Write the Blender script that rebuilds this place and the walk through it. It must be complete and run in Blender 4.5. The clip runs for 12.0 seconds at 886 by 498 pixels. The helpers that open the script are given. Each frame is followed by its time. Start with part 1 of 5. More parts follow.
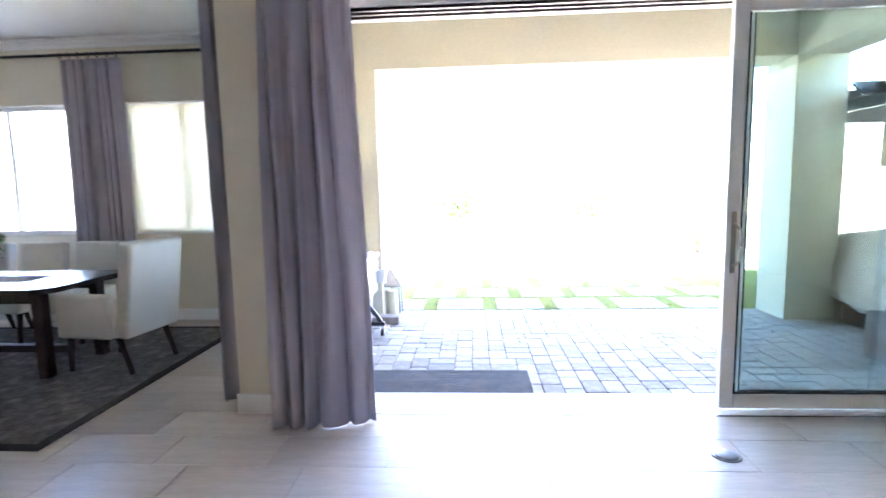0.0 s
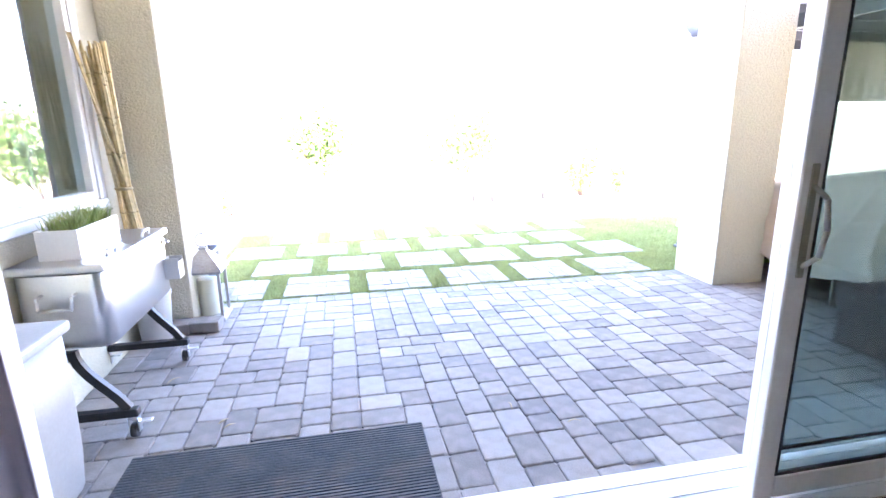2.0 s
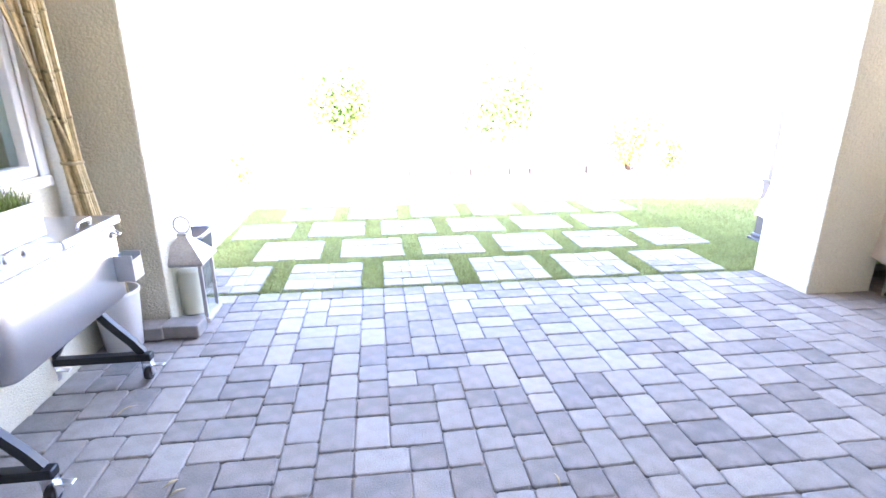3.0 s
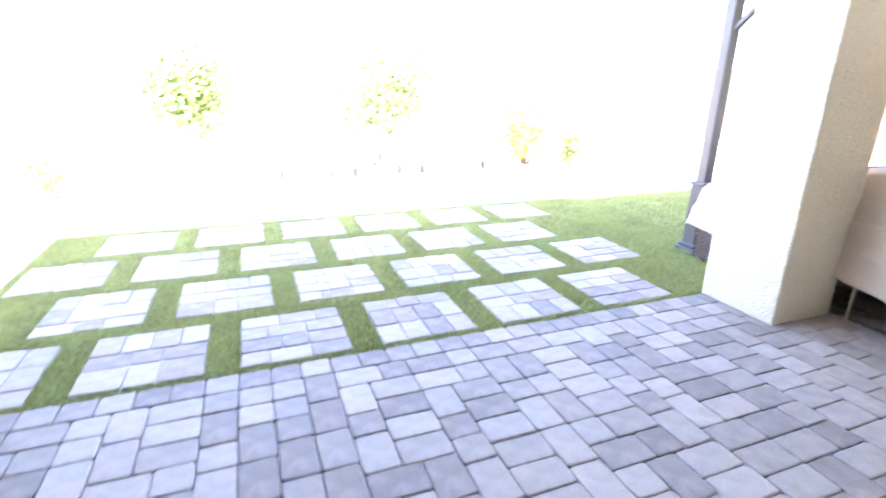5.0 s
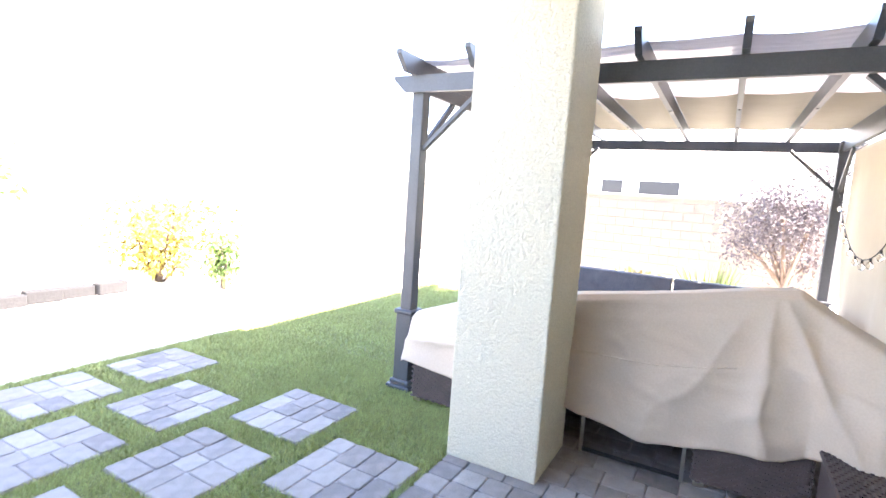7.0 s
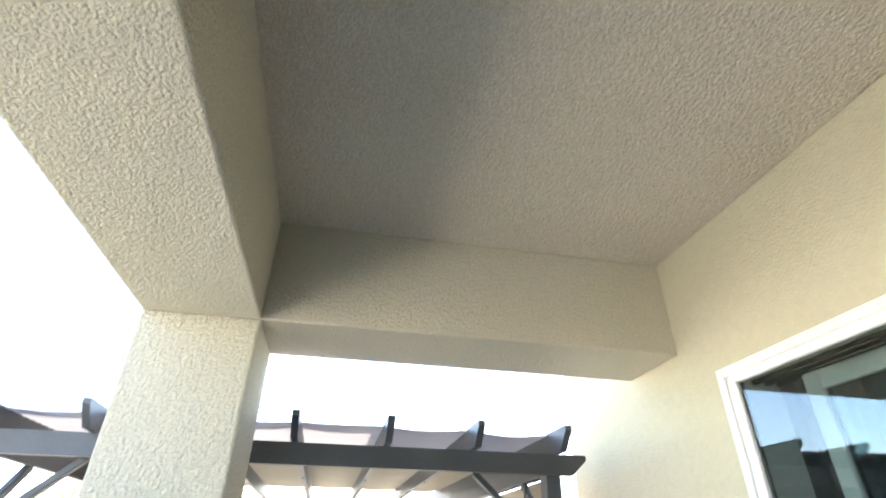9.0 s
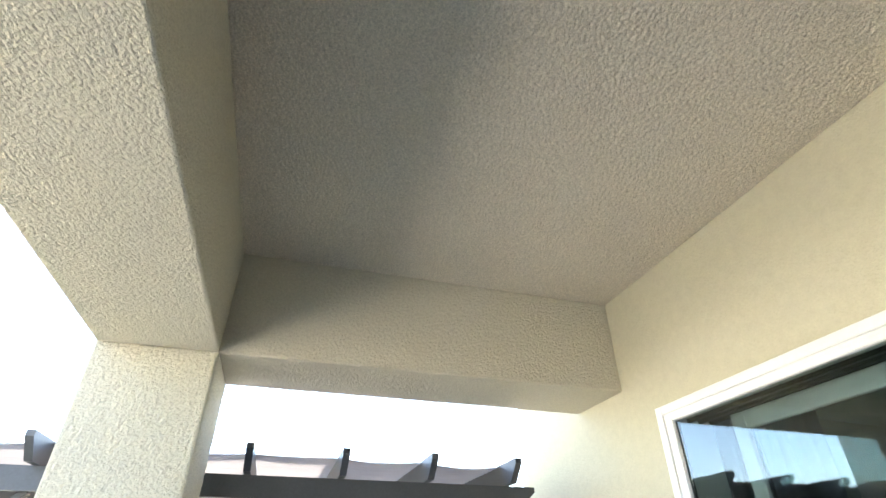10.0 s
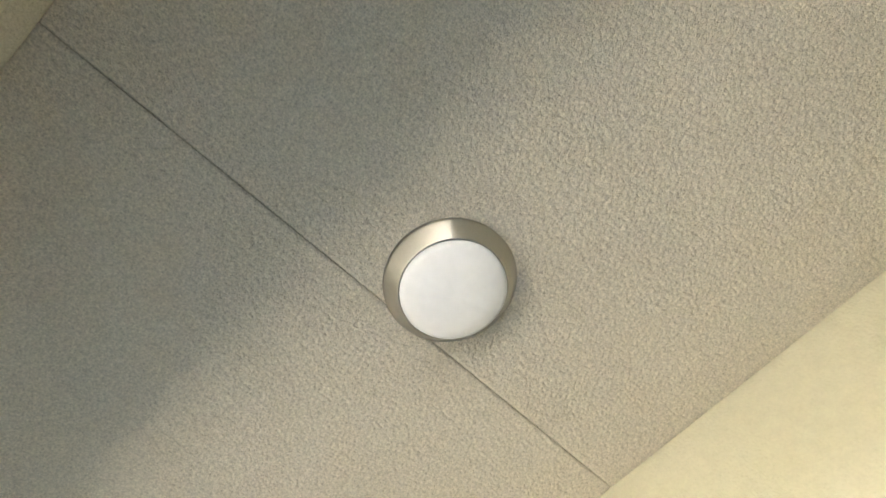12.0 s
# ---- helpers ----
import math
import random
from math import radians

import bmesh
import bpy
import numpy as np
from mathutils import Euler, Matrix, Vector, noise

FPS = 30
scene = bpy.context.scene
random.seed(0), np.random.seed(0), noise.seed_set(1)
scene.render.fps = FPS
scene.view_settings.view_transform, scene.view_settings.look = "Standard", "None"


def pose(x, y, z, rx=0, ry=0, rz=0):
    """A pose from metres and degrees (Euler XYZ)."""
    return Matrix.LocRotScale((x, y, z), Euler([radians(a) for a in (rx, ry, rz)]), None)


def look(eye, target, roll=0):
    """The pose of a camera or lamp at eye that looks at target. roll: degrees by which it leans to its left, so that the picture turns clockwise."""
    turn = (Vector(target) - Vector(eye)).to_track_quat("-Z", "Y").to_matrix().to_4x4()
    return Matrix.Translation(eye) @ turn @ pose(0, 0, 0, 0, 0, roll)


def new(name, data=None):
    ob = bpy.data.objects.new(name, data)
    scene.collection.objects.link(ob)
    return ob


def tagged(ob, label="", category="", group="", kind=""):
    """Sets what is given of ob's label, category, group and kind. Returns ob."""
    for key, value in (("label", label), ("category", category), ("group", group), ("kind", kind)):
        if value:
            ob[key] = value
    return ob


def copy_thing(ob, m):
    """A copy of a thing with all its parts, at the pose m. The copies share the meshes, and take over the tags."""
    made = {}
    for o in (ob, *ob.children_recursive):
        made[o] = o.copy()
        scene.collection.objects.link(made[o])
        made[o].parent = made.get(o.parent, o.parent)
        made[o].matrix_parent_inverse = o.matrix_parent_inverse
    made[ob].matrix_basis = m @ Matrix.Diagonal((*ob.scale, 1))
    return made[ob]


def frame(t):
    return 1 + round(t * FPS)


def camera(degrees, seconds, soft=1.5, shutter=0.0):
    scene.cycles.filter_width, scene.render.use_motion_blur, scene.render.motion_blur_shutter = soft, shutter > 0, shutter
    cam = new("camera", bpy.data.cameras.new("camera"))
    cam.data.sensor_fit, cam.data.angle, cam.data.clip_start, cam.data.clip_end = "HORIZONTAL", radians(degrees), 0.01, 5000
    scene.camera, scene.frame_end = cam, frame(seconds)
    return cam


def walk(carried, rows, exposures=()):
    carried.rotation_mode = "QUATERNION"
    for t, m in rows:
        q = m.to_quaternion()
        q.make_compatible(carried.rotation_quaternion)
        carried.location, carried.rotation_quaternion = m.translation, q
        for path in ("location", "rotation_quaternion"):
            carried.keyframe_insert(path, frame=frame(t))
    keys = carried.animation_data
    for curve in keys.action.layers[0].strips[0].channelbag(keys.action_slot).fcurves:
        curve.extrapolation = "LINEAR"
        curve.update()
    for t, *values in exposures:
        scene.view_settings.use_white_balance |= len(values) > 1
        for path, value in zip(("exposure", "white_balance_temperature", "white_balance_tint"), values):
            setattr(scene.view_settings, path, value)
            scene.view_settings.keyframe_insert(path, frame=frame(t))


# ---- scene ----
cam = camera(82.7, 12.0, shutter=0.2)
PATH = [
    (0, (0.074, -0.077, 1.518), (-0.047, 1.907, 1.29), -1.2),
    (0.2, (0.13, 0.148, 1.557), (0.134, 2.13, 1.285), -0.7),
    (0.5, (0.167, 0.387, 1.513), (0.361, 2.364, 1.284), 1.0),
    (0.7, (0.219, 0.547, 1.565), (0.51, 2.504, 1.277), 0.1),
    (1, (0.183, 0.811, 1.518), (0.561, 2.761, 1.283), 1.2),
    (1.2, (0.18, 1.082, 1.543), (0.535, 3.034, 1.29), -0.5),
    (1.5, (0.185, 1.321, 1.506), (0.486, 3.276, 1.208), 1.3),
    (1.7, (0.172, 1.466, 1.526), (0.454, 3.413, 1.167), 1.9),
    (2, (0.183, 1.739, 1.49), (0.559, 3.646, 1.017), -0.8),
    (2.2, (0.227, 1.879, 1.509), (0.643, 3.765, 0.991), 0.1),
    (2.5, (0.31, 2.137, 1.482), (0.629, 4.05, 0.993), -0.7),
    (2.7, (0.329, 2.29, 1.488), (0.573, 4.205, 0.968), -0.4),
    (4.3, (0.415, 3.431, 1.368), (0.753, 5.195, 0.489), 1.7),
    (4.5, (0.43, 3.477, 1.389), (0.743, 5.238, 0.494), -1.0),
    (4.8, (0.531, 3.607, 1.45), (0.95, 5.402, 0.675), -0.6),
    (5, (0.536, 3.73, 1.476), (1.212, 5.499, 0.835), 0.7),
    (5.2, (0.616, 3.891, 1.485), (1.524, 5.586, 0.934), -0.9),
    (5.5, (0.593, 4.069, 1.526), (1.707, 5.655, 1.029), 3.0),
    (5.8, (0.727, 4.222, 1.53), (2.003, 5.701, 1.1), 2.8),
    (6, (0.793, 4.332, 1.525), (2.192, 5.714, 1.159), 2.1),
    (6.2, (0.862, 4.4, 1.561), (2.356, 5.688, 1.231), 2.2),
    (6.5, (0.94, 4.577, 1.554), (2.549, 5.725, 1.254), 2.9),
    (6.7, (0.947, 4.727, 1.557), (2.618, 5.786, 1.266), 4.1),
    (8.3, (1.177, 5.425, 1.743), (3.096, 5.621, 2.272), -1.5),
    (8.5, (1.139, 5.371, 1.791), (3.003, 5.356, 2.516), 0.7),
    (8.7, (1.086, 5.321, 1.824), (2.886, 5.162, 2.682), 2.3),
    (9, (1.032, 5.259, 1.881), (2.712, 4.921, 2.911), 0.7),
    (9.2, (0.979, 5.253, 1.892), (2.575, 4.814, 3.015), -0.8),
    (9.5, (0.899, 5.247, 1.902), (2.439, 4.677, 3.045), -1.7),
    (9.7, (0.882, 5.259, 1.9), (2.423, 4.684, 3.039), -0.9),
    (10, (0.883, 5.29, 1.922), (2.491, 4.813, 3.013), -0.1),
    (10.3, (0.839, 5.315, 1.925), (2.432, 4.864, 3.047), 1.9),
    (10.5, (0.839, 5.313, 1.942), (2.376, 4.81, 3.119), 2.8),
    (10.7, (0.783, 5.26, 1.967), (2.201, 4.714, 3.267), 4.6),
    (10.8, (0.736, 5.214, 1.973), (2.039, 4.64, 3.378), 3.8),
    (11, (0.71, 5.114, 2.023), (1.771, 4.535, 3.616), 5.1),
    (11.2, (0.672, 5.105, 2.053), (1.475, 4.505, 3.784), 1.9),
    (11.5, (0.608, 5.112, 2.092), (1.177, 4.509, 3.912), -3.3),
    (11.7, (0.616, 5.112, 2.061), (1.043, 4.508, 3.92), -11.1),
    (12, (0.657, 5.119, 2.065), (0.986, 4.412, 3.907), -20.7),
]
EXPOSURES = [(0.0, 5.78, 6330, 25), (1.0, 5.5, 6330, 27), (2.5, 5.08, 6450, 28), (4.5, 4.68, 6830, 28), (5.5, 4.4, 6750, 25), (6.5, 4.1, 6750, 23), (8.5, 3.25, 6650, 13), (9.5, 3.27, 6700, 11), (10.5, 3.27, 6750, 11), (11.0, 3.4, 6950, 11), (11.5, 3.62, 6950, 10), (12.0, 3.75, 7050, 9)]

walk(cam, [(t, look(e, a, r)) for t, e, a, r in PATH], EXPOSURES)

# ---- world, sun ----
SUN_EL = 51.0
world = bpy.data.worlds.new("sky")
scene.world = world
world.use_nodes = True
wn = world.node_tree.nodes
sky = wn.new("ShaderNodeTexSky")
sky.sky_type, sky.sun_disc = "NISHITA", False
sky.sun_elevation, sky.sun_rotation = radians(SUN_EL), radians(180)
world.node_tree.links.new(sky.outputs[0], wn["Background"].inputs[0])
wn["Background"].inputs[1].default_value = 0.15
sun = new("sun", bpy.data.lights.new("sun", "SUN"))
sun.data.energy, sun.data.angle, sun.data.color = 5.0, radians(0.5), (1.0, 0.95, 0.86)
sun.matrix_world = look((0, -20 * math.cos(radians(SUN_EL)), 20 * math.sin(radians(SUN_EL))), (0, 0, 0))


# ---- materials ----
def material(name, base, rough=0.6, metal=0.0, vary=0.15, scale=6.0, fine=60.0, bump=0.0, bump_scale=80.0, stretch=None,
             island=0.0, objvar=0.0, spec=0.5, dirt=None, hue=0.0, detail=4.0):
    """Principled surface with two scales of colour variation, optional relief and per-piece variation."""
    m = bpy.data.materials.new(name)
    m.use_nodes = True
    nt = m.node_tree
    n, l = nt.nodes, nt.links
    p = n["Principled BSDF"]
    p.inputs["Roughness"].default_value = rough
    p.inputs["Metallic"].default_value = metal
    p.inputs["Specular IOR Level"].default_value = spec
    co = n.new("ShaderNodeTexCoord")
    big = n.new("ShaderNodeTexNoise")
    big.inputs["Scale"].default_value, big.inputs["Detail"].default_value = scale, detail
    small = n.new("ShaderNodeTexNoise")
    small.inputs["Scale"].default_value, small.inputs["Detail"].default_value = fine, 3.0
    for t in (big, small):
        if stretch:
            mp = n.new("ShaderNodeMapping")
            mp.inputs["Scale"].default_value = stretch
            l.new(co.outputs["Object"], mp.inputs[0])
            l.new(mp.outputs[0], t.inputs["Vector"])
        else:
            l.new(co.outputs["Object"], t.inputs["Vector"])
    mix = n.new("ShaderNodeMath")
    mix.operation = "ADD"
    l.new(big.outputs[0], mix.inputs[0])
    l.new(small.outputs[0], mix.inputs[1])
    val = mix.outputs[0]
    ramp = n.new("ShaderNodeMapRange")
    ramp.inputs[1].default_value, ramp.inputs[2].default_value = 0.6, 1.4
    ramp.inputs[3].default_value, ramp.inputs[4].default_value = 1.0 - vary, 1.0 + vary
    l.new(val, ramp.inputs[0])
    fac = ramp.outputs[0]
    if island or objvar:
        src = n.new("ShaderNodeNewGeometry").outputs["Random Per Island"] if island else n.new("ShaderNodeObjectInfo").outputs["Random"]
        amount = island or objvar
        r2 = n.new("ShaderNodeMapRange")
        r2.inputs[3].default_value, r2.inputs[4].default_value = 1.0 - amount, 1.0 + amount
        l.new(src, r2.inputs[0])
        mul = n.new("ShaderNodeMath")
        mul.operation = "MULTIPLY"
        l.new(fac, mul.inputs[0])
        l.new(r2.outputs[0], mul.inputs[1])
        fac = mul.outputs[0]
        rnd = src
    col = n.new("ShaderNodeVectorMath")
    col.operation = "SCALE"
    col.inputs[0].default_value = base
    l.new(fac, col.inputs["Scale"])
    out = col.outputs[0]
    if dirt:
        dn = n.new("ShaderNodeTexNoise")
        dn.inputs["Scale"].default_value, dn.inputs["Detail"].default_value = scale * 0.6, 6.0
        l.new(co.outputs["Object"], dn.inputs["Vector"])
        dr = n.new("ShaderNodeMapRange")
        dr.inputs[1].default_value, dr.inputs[2].default_value = 0.52, 0.75
        dr.inputs[4].default_value = 0.6
        l.new(dn.outputs[0], dr.inputs[0])
        mx = n.new("ShaderNodeMix")
        mx.data_type = "RGBA"
        l.new(dr.outputs[0], mx.inputs[0])
        l.new(out, mx.inputs[6])
        mx.inputs[7].default_value = (*dirt, 1)
        out = mx.outputs[2]
    if hue and (island or objvar):
        hs = n.new("ShaderNodeHueSaturation")
        hr = n.new("ShaderNodeMapRange")
        hr.inputs[3].default_value, hr.inputs[4].default_value = 0.5 - hue, 0.5 + hue
        l.new(rnd, hr.inputs[0])
        l.new(hr.outputs[0], hs.inputs["Hue"])
        l.new(out, hs.inputs["Color"])
        out = hs.outputs[0]
    l.new(out, p.inputs["Base Color"])
    if bump:
        bt = n.new("ShaderNodeTexNoise")
        bt.inputs["Scale"].default_value, bt.inputs["Detail"].default_value = bump_scale, 3.0
        l.new(co.outputs["Object"], bt.inputs["Vector"])
        bp = n.new("ShaderNodeBump")
        bp.inputs["Strength"].default_value, bp.inputs["Distance"].default_value = 1.0, bump
        l.new(bt.outputs[0], bp.inputs["Height"])
        l.new(bp.outputs[0], p.inputs["Normal"])
    return m


def glassy(name, tint, rough=0.0):
    m = bpy.data.materials.new(name)
    m.use_nodes = True
    p = m.node_tree.nodes["Principled BSDF"]
    p.inputs["Base Color"].default_value = (*tint, 1)
    p.inputs["Roughness"].default_value = rough
    p.inputs["Transmission Weight"].default_value = 1.0
    p.inputs["IOR"].default_value = 1.5
    return m


def see_through(name, base, through_part, rough=0.8):
    """Cloth that lets part of the light through."""
    m = material(name, base, rough, vary=0.08, scale=4, fine=300, bump=0.0006, bump_scale=500)
    nt = m.node_tree
    p = nt.nodes["Principled BSDF"]
    tr = nt.nodes.new("ShaderNodeBsdfTranslucent")
    tr.inputs[0].default_value = (*base, 1)
    mx = nt.nodes.new("ShaderNodeMixShader")
    mx.inputs[0].default_value = through_part
    nt.links.new(p.outputs[0], mx.inputs[1])
    nt.links.new(tr.outputs[0], mx.inputs[2])
    nt.links.new(mx.outputs[0], nt.nodes["Material Output"].inputs[0])
    return m


STUCCO = material("stucco", (0.56, 0.525, 0.41), 0.9, vary=0.13, scale=95, fine=190, bump=0.006, bump_scale=120, spec=0.2)
STUCCO_FINE = material("stucco_fine", (0.54, 0.51, 0.375), 0.9, vary=0.07, scale=20.0, fine=110, bump=0.004, bump_scale=90, spec=0.2)
# SOFFIT speckle: plaster grain plus the shade of its pits, put into the colour
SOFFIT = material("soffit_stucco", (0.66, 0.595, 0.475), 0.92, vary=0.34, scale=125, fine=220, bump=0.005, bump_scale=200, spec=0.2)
PAINT = material("interior_paint", (0.70, 0.65, 0.53), 0.75, vary=0.04, scale=1.5, fine=150, bump=0.0006, bump_scale=260)
CEIL = material("ceiling_paint", (0.85, 0.84, 0.82), 0.8, vary=0.03, scale=1.2, fine=90, bump=0.0008, bump_scale=160)
TRIM = material("white_trim", (0.78, 0.78, 0.76), 0.45, vary=0.04, scale=3, fine=80)
VINYL = material("white_vinyl", (0.8, 0.8, 0.78), 0.35, vary=0.04, scale=2, fine=60)
PAVER = material("concrete_paver", (0.252, 0.230, 0.212), 0.85, vary=0.24, scale=14, fine=160, bump=0.004, bump_scale=180, objvar=0.28, hue=0.009, dirt=(0.29, 0.265, 0.25), spec=0.3)
PAVER_FAR = material("concrete_paver_far", (0.252, 0.230, 0.212), 0.85, vary=0.24, scale=14, fine=160, bump=0.004, bump_scale=180, island=0.28, hue=0.009, dirt=(0.29, 0.265, 0.25), spec=0.3)
JOINT = material("joint_sand", (0.30, 0.28, 0.265), 0.95, vary=0.2, scale=20, fine=300)
GRASS = material("turf_blades", (0.32, 0.36, 0.135), 0.6, vary=0.25, scale=3, fine=30, island=0.35, hue=0.02, spec=0.3)
TURF = material("turf_backing", (0.18, 0.20, 0.085), 0.9, vary=0.3, scale=8, fine=120, bump=0.01, bump_scale=150)
GRAVEL = material("pale_gravel", (0.68, 0.64, 0.58), 0.95, vary=0.15, scale=3, fine=60, bump=0.02, bump_scale=45)
TILE = material("wood_look_tile", (0.50, 0.435, 0.385), 0.34, vary=0.17, scale=5, fine=26, stretch=(0.35, 3.5, 1.0), objvar=0.09, spec=0.5)
GROUT = material("grout", (0.36, 0.32, 0.28), 0.9, vary=0.1)
ROD = material("dark_bronze", (0.03, 0.026, 0.025), 0.4, metal=0.7, vary=0.2)
DARKWOOD = material("espresso_wood", (0.035, 0.024, 0.022), 0.25, vary=0.3, scale=4, fine=50)
UPHOLSTERY = material("white_upholstery", (0.66, 0.63, 0.58), 0.85, vary=0.05, scale=5, fine=300, bump=0.0006, bump_scale=500)
RUG = material("patterned_rug", (0.13, 0.115, 0.115), 0.95, vary=0.6, scale=14, fine=40, bump=0.003, bump_scale=300, dirt=(0.36, 0.33, 0.32))
RUGEDGE = material("rug_border", (0.035, 0.03, 0.032), 0.95, vary=0.3, scale=20, fine=200)
CURTAIN = see_through("grey_curtain", (0.42, 0.385, 0.43), 0.22)
SHADE = see_through("roller_shade_cloth", (0.75, 0.72, 0.62), 0.45)
STEEL = material("stainless_steel", (0.64, 0.64, 0.64), 0.30, metal=1.0, vary=0.06, scale=3, fine=120)
STEEL_DARK = material("brushed_nickel", (0.45, 0.43, 0.38), 0.3, metal=1.0, vary=0.08, scale=6, fine=200)
BLACKMETAL = material("black_steel", (0.02, 0.02, 0.022), 0.45, metal=0.3, vary=0.2, scale=8)
RUBBER = material("black_rubber", (0.025, 0.025, 0.027), 0.7, vary=0.2)
MATRIB = material("ribbed_mat", (0.075, 0.077, 0.085), 0.85, vary=0.3, scale=9, fine=90, dirt=(0.13, 0.11, 0.10))
WHITEPLASTIC = material("white_plastic", (0.62, 0.61, 0.60), 0.4, vary=0.05, scale=4)
BINPLASTIC = material("off_white_bin_plastic", (0.30, 0.29, 0.275), 0.5, vary=0.08, scale=4)
GREYLID = material("grey_lid", (0.33, 0.34, 0.36), 0.4, vary=0.1, scale=6)
BAMBOO = material("bamboo_cane", (0.42, 0.33, 0.17), 0.6, vary=0.3, scale=10, fine=40, island=0.3)
PLANTGRASS = material("planter_grass", (0.20, 0.25, 0.06), 0.6, vary=0.25, scale=8, island=0.4, hue=0.03)
SOIL = material("soil", (0.06, 0.045, 0.035), 0.95, vary=0.3, scale=30)
CANDLE = material("candle_wax", (0.72, 0.66, 0.52), 0.5, vary=0.05)
LANTERNFRAME = material("weathered_zinc", (0.36, 0.34, 0.32), 0.5, metal=0.5, vary=0.25, scale=10, fine=80)
GAZEBO = material("charcoal_aluminium", (0.055, 0.06, 0.068), 0.45, vary=0.2, scale=5, fine=90)
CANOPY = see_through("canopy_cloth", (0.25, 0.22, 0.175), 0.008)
SHEER = see_through("sheer_canopy_cloth", (0.46, 0.43, 0.43), 0.13)
DRAPE = see_through("beige_drape", (0.40, 0.345, 0.265), 0.09)
COVER = material("beige_furniture_cover", (0.485, 0.40, 0.312), 0.7, vary=0.08, scale=2.5, fine=90, bump=0.0035, bump_scale=17)
WICKER = material("brown_wicker", (0.075, 0.054, 0.05), 0.55, vary=0.3, scale=10, fine=120)
WICKERGREY = material("grey_wicker", (0.10, 0.10, 0.12), 0.6, vary=0.3, scale=10, fine=120, bump=0.004, bump_scale=120)
# one tan block in two tones: sun in the paler colour, shade in the darker
BLOCK_LIT = material("tan_block_lit", (0.32, 0.28, 0.22), 0.95, vary=0.12, scale=3, fine=60, bump=0.004, bump_scale=60)
BLOCK_SHADED = material("tan_block_shaded", (0.18, 0.155, 0.12), 0.95, vary=0.12, scale=3, fine=60, bump=0.004, bump_scale=60, island=0.08)
LEAF = material("green_leaf", (0.09, 0.15, 0.035), 0.5, vary=0.3, scale=3, island=0.4, hue=0.03)
LEAFYELLOW = material("yellow_leaf", (0.30, 0.24, 0.04), 0.5, vary=0.3, scale=3, island=0.4, hue=0.02)
LEAFPLUM = material("plum_leaf", (0.085, 0.068, 0.07), 0.5, vary=0.3, scale=3, island=0.4, hue=0.02)
BARK = material("bark", (0.14, 0.10, 0.075), 0.9, vary=0.3, scale=12, bump=0.006, bump_scale=60)
STONE = material("border_stone", (0.017, 0.0172, 0.0175), 0.9, vary=0.25, scale=8, fine=60, bump=0.006, bump_scale=40, objvar=0.25)
OPAL = material("opal_glass", (0.8, 0.8, 0.8), 0.35, vary=0.05, scale=9, fine=30)
ROOFTILE = material("roof_tile", (0.30, 0.19, 0.13), 0.85, vary=0.2, scale=5, fine=40)
NEIGHBOUR = material("neighbour_stucco", (0.66, 0.61, 0.53), 0.9, vary=0.06, scale=1)
DARKGLASS = material("dark_window_glass", (0.012, 0.013, 0.015), 0.35, vary=0.2, scale=2)
GLASS = glassy("window_glass", (0.88, 0.94, 0.92))
TINTED = glassy("tinted_door_glass", (0.50, 0.60, 0.58))
TINTED.node_tree.nodes["Principled BSDF"].inputs["IOR"].default_value = 1.7
WINDOWGLASS = glassy("pale_green_glass", (0.70, 0.84, 0.80))
WINDOWGLASS.node_tree.nodes["Principled BSDF"].inputs["IOR"].default_value = 1.75
TUBPLASTIC = material("dark_tub_plastic", (0.03, 0.036, 0.05), 0.35, vary=0.2, scale=6)
def clear_pane(name, tint):
    """Thin clear glass: straight through, with a little gloss."""
    m = bpy.data.materials.new(name)
    m.use_nodes = True
    n, l = m.node_tree.nodes, m.node_tree.links
    tr, gl, mx = n.new("ShaderNodeBsdfTransparent"), n.new("ShaderNodeBsdfGlossy"), n.new("ShaderNodeMixShader")
    tr.inputs[0].default_value = (*tint, 1)
    gl.inputs["Roughness"].default_value = 0.02
    mx.inputs[0].default_value = 0.05
    l.new(tr.outputs[0], mx.inputs[1])
    l.new(gl.outputs[0], mx.inputs[2])
    l.new(mx.outputs[0], n["Material Output"].inputs[0])
    return m


CLEAR = clear_pane("lantern_glass", (0.95, 0.97, 0.96))
BULB = glassy("bulb_glass", (0.95, 0.93, 0.88), 0.05)


# ---- helpers ----
def rbox(bm, x0, x1, y0, y1, z0, z1, r=0.0, seg=1, m=None):
    """A box with bevelled edges, added to bm."""
    b = bmesh.new()
    bmesh.ops.create_cube(b, size=1)
    for v in b.verts:
        v.co = Vector(((x0 + x1) / 2 + v.co.x * (x1 - x0), (y0 + y1) / 2 + v.co.y * (y1 - y0), (z0 + z1) / 2 + v.co.z * (z1 - z0)))
    if r:
        bmesh.ops.bevel(b, geom=b.edges[:], offset=r, segments=seg, affect="EDGES", profile=0.5)
    return merge(bm, b, m)


def merge(bm, b, m=None):
    if m is not None:
        bmesh.ops.transform(b, matrix=m, verts=b.verts)
    new_verts = [bm.verts.new(v.co) for v in b.verts]
    b.verts.index_update()
    for f in b.faces:
        g = bm.faces.new([new_verts[v.index] for v in f.verts])
        g.smooth = f.smooth
    b.free()
    return bm


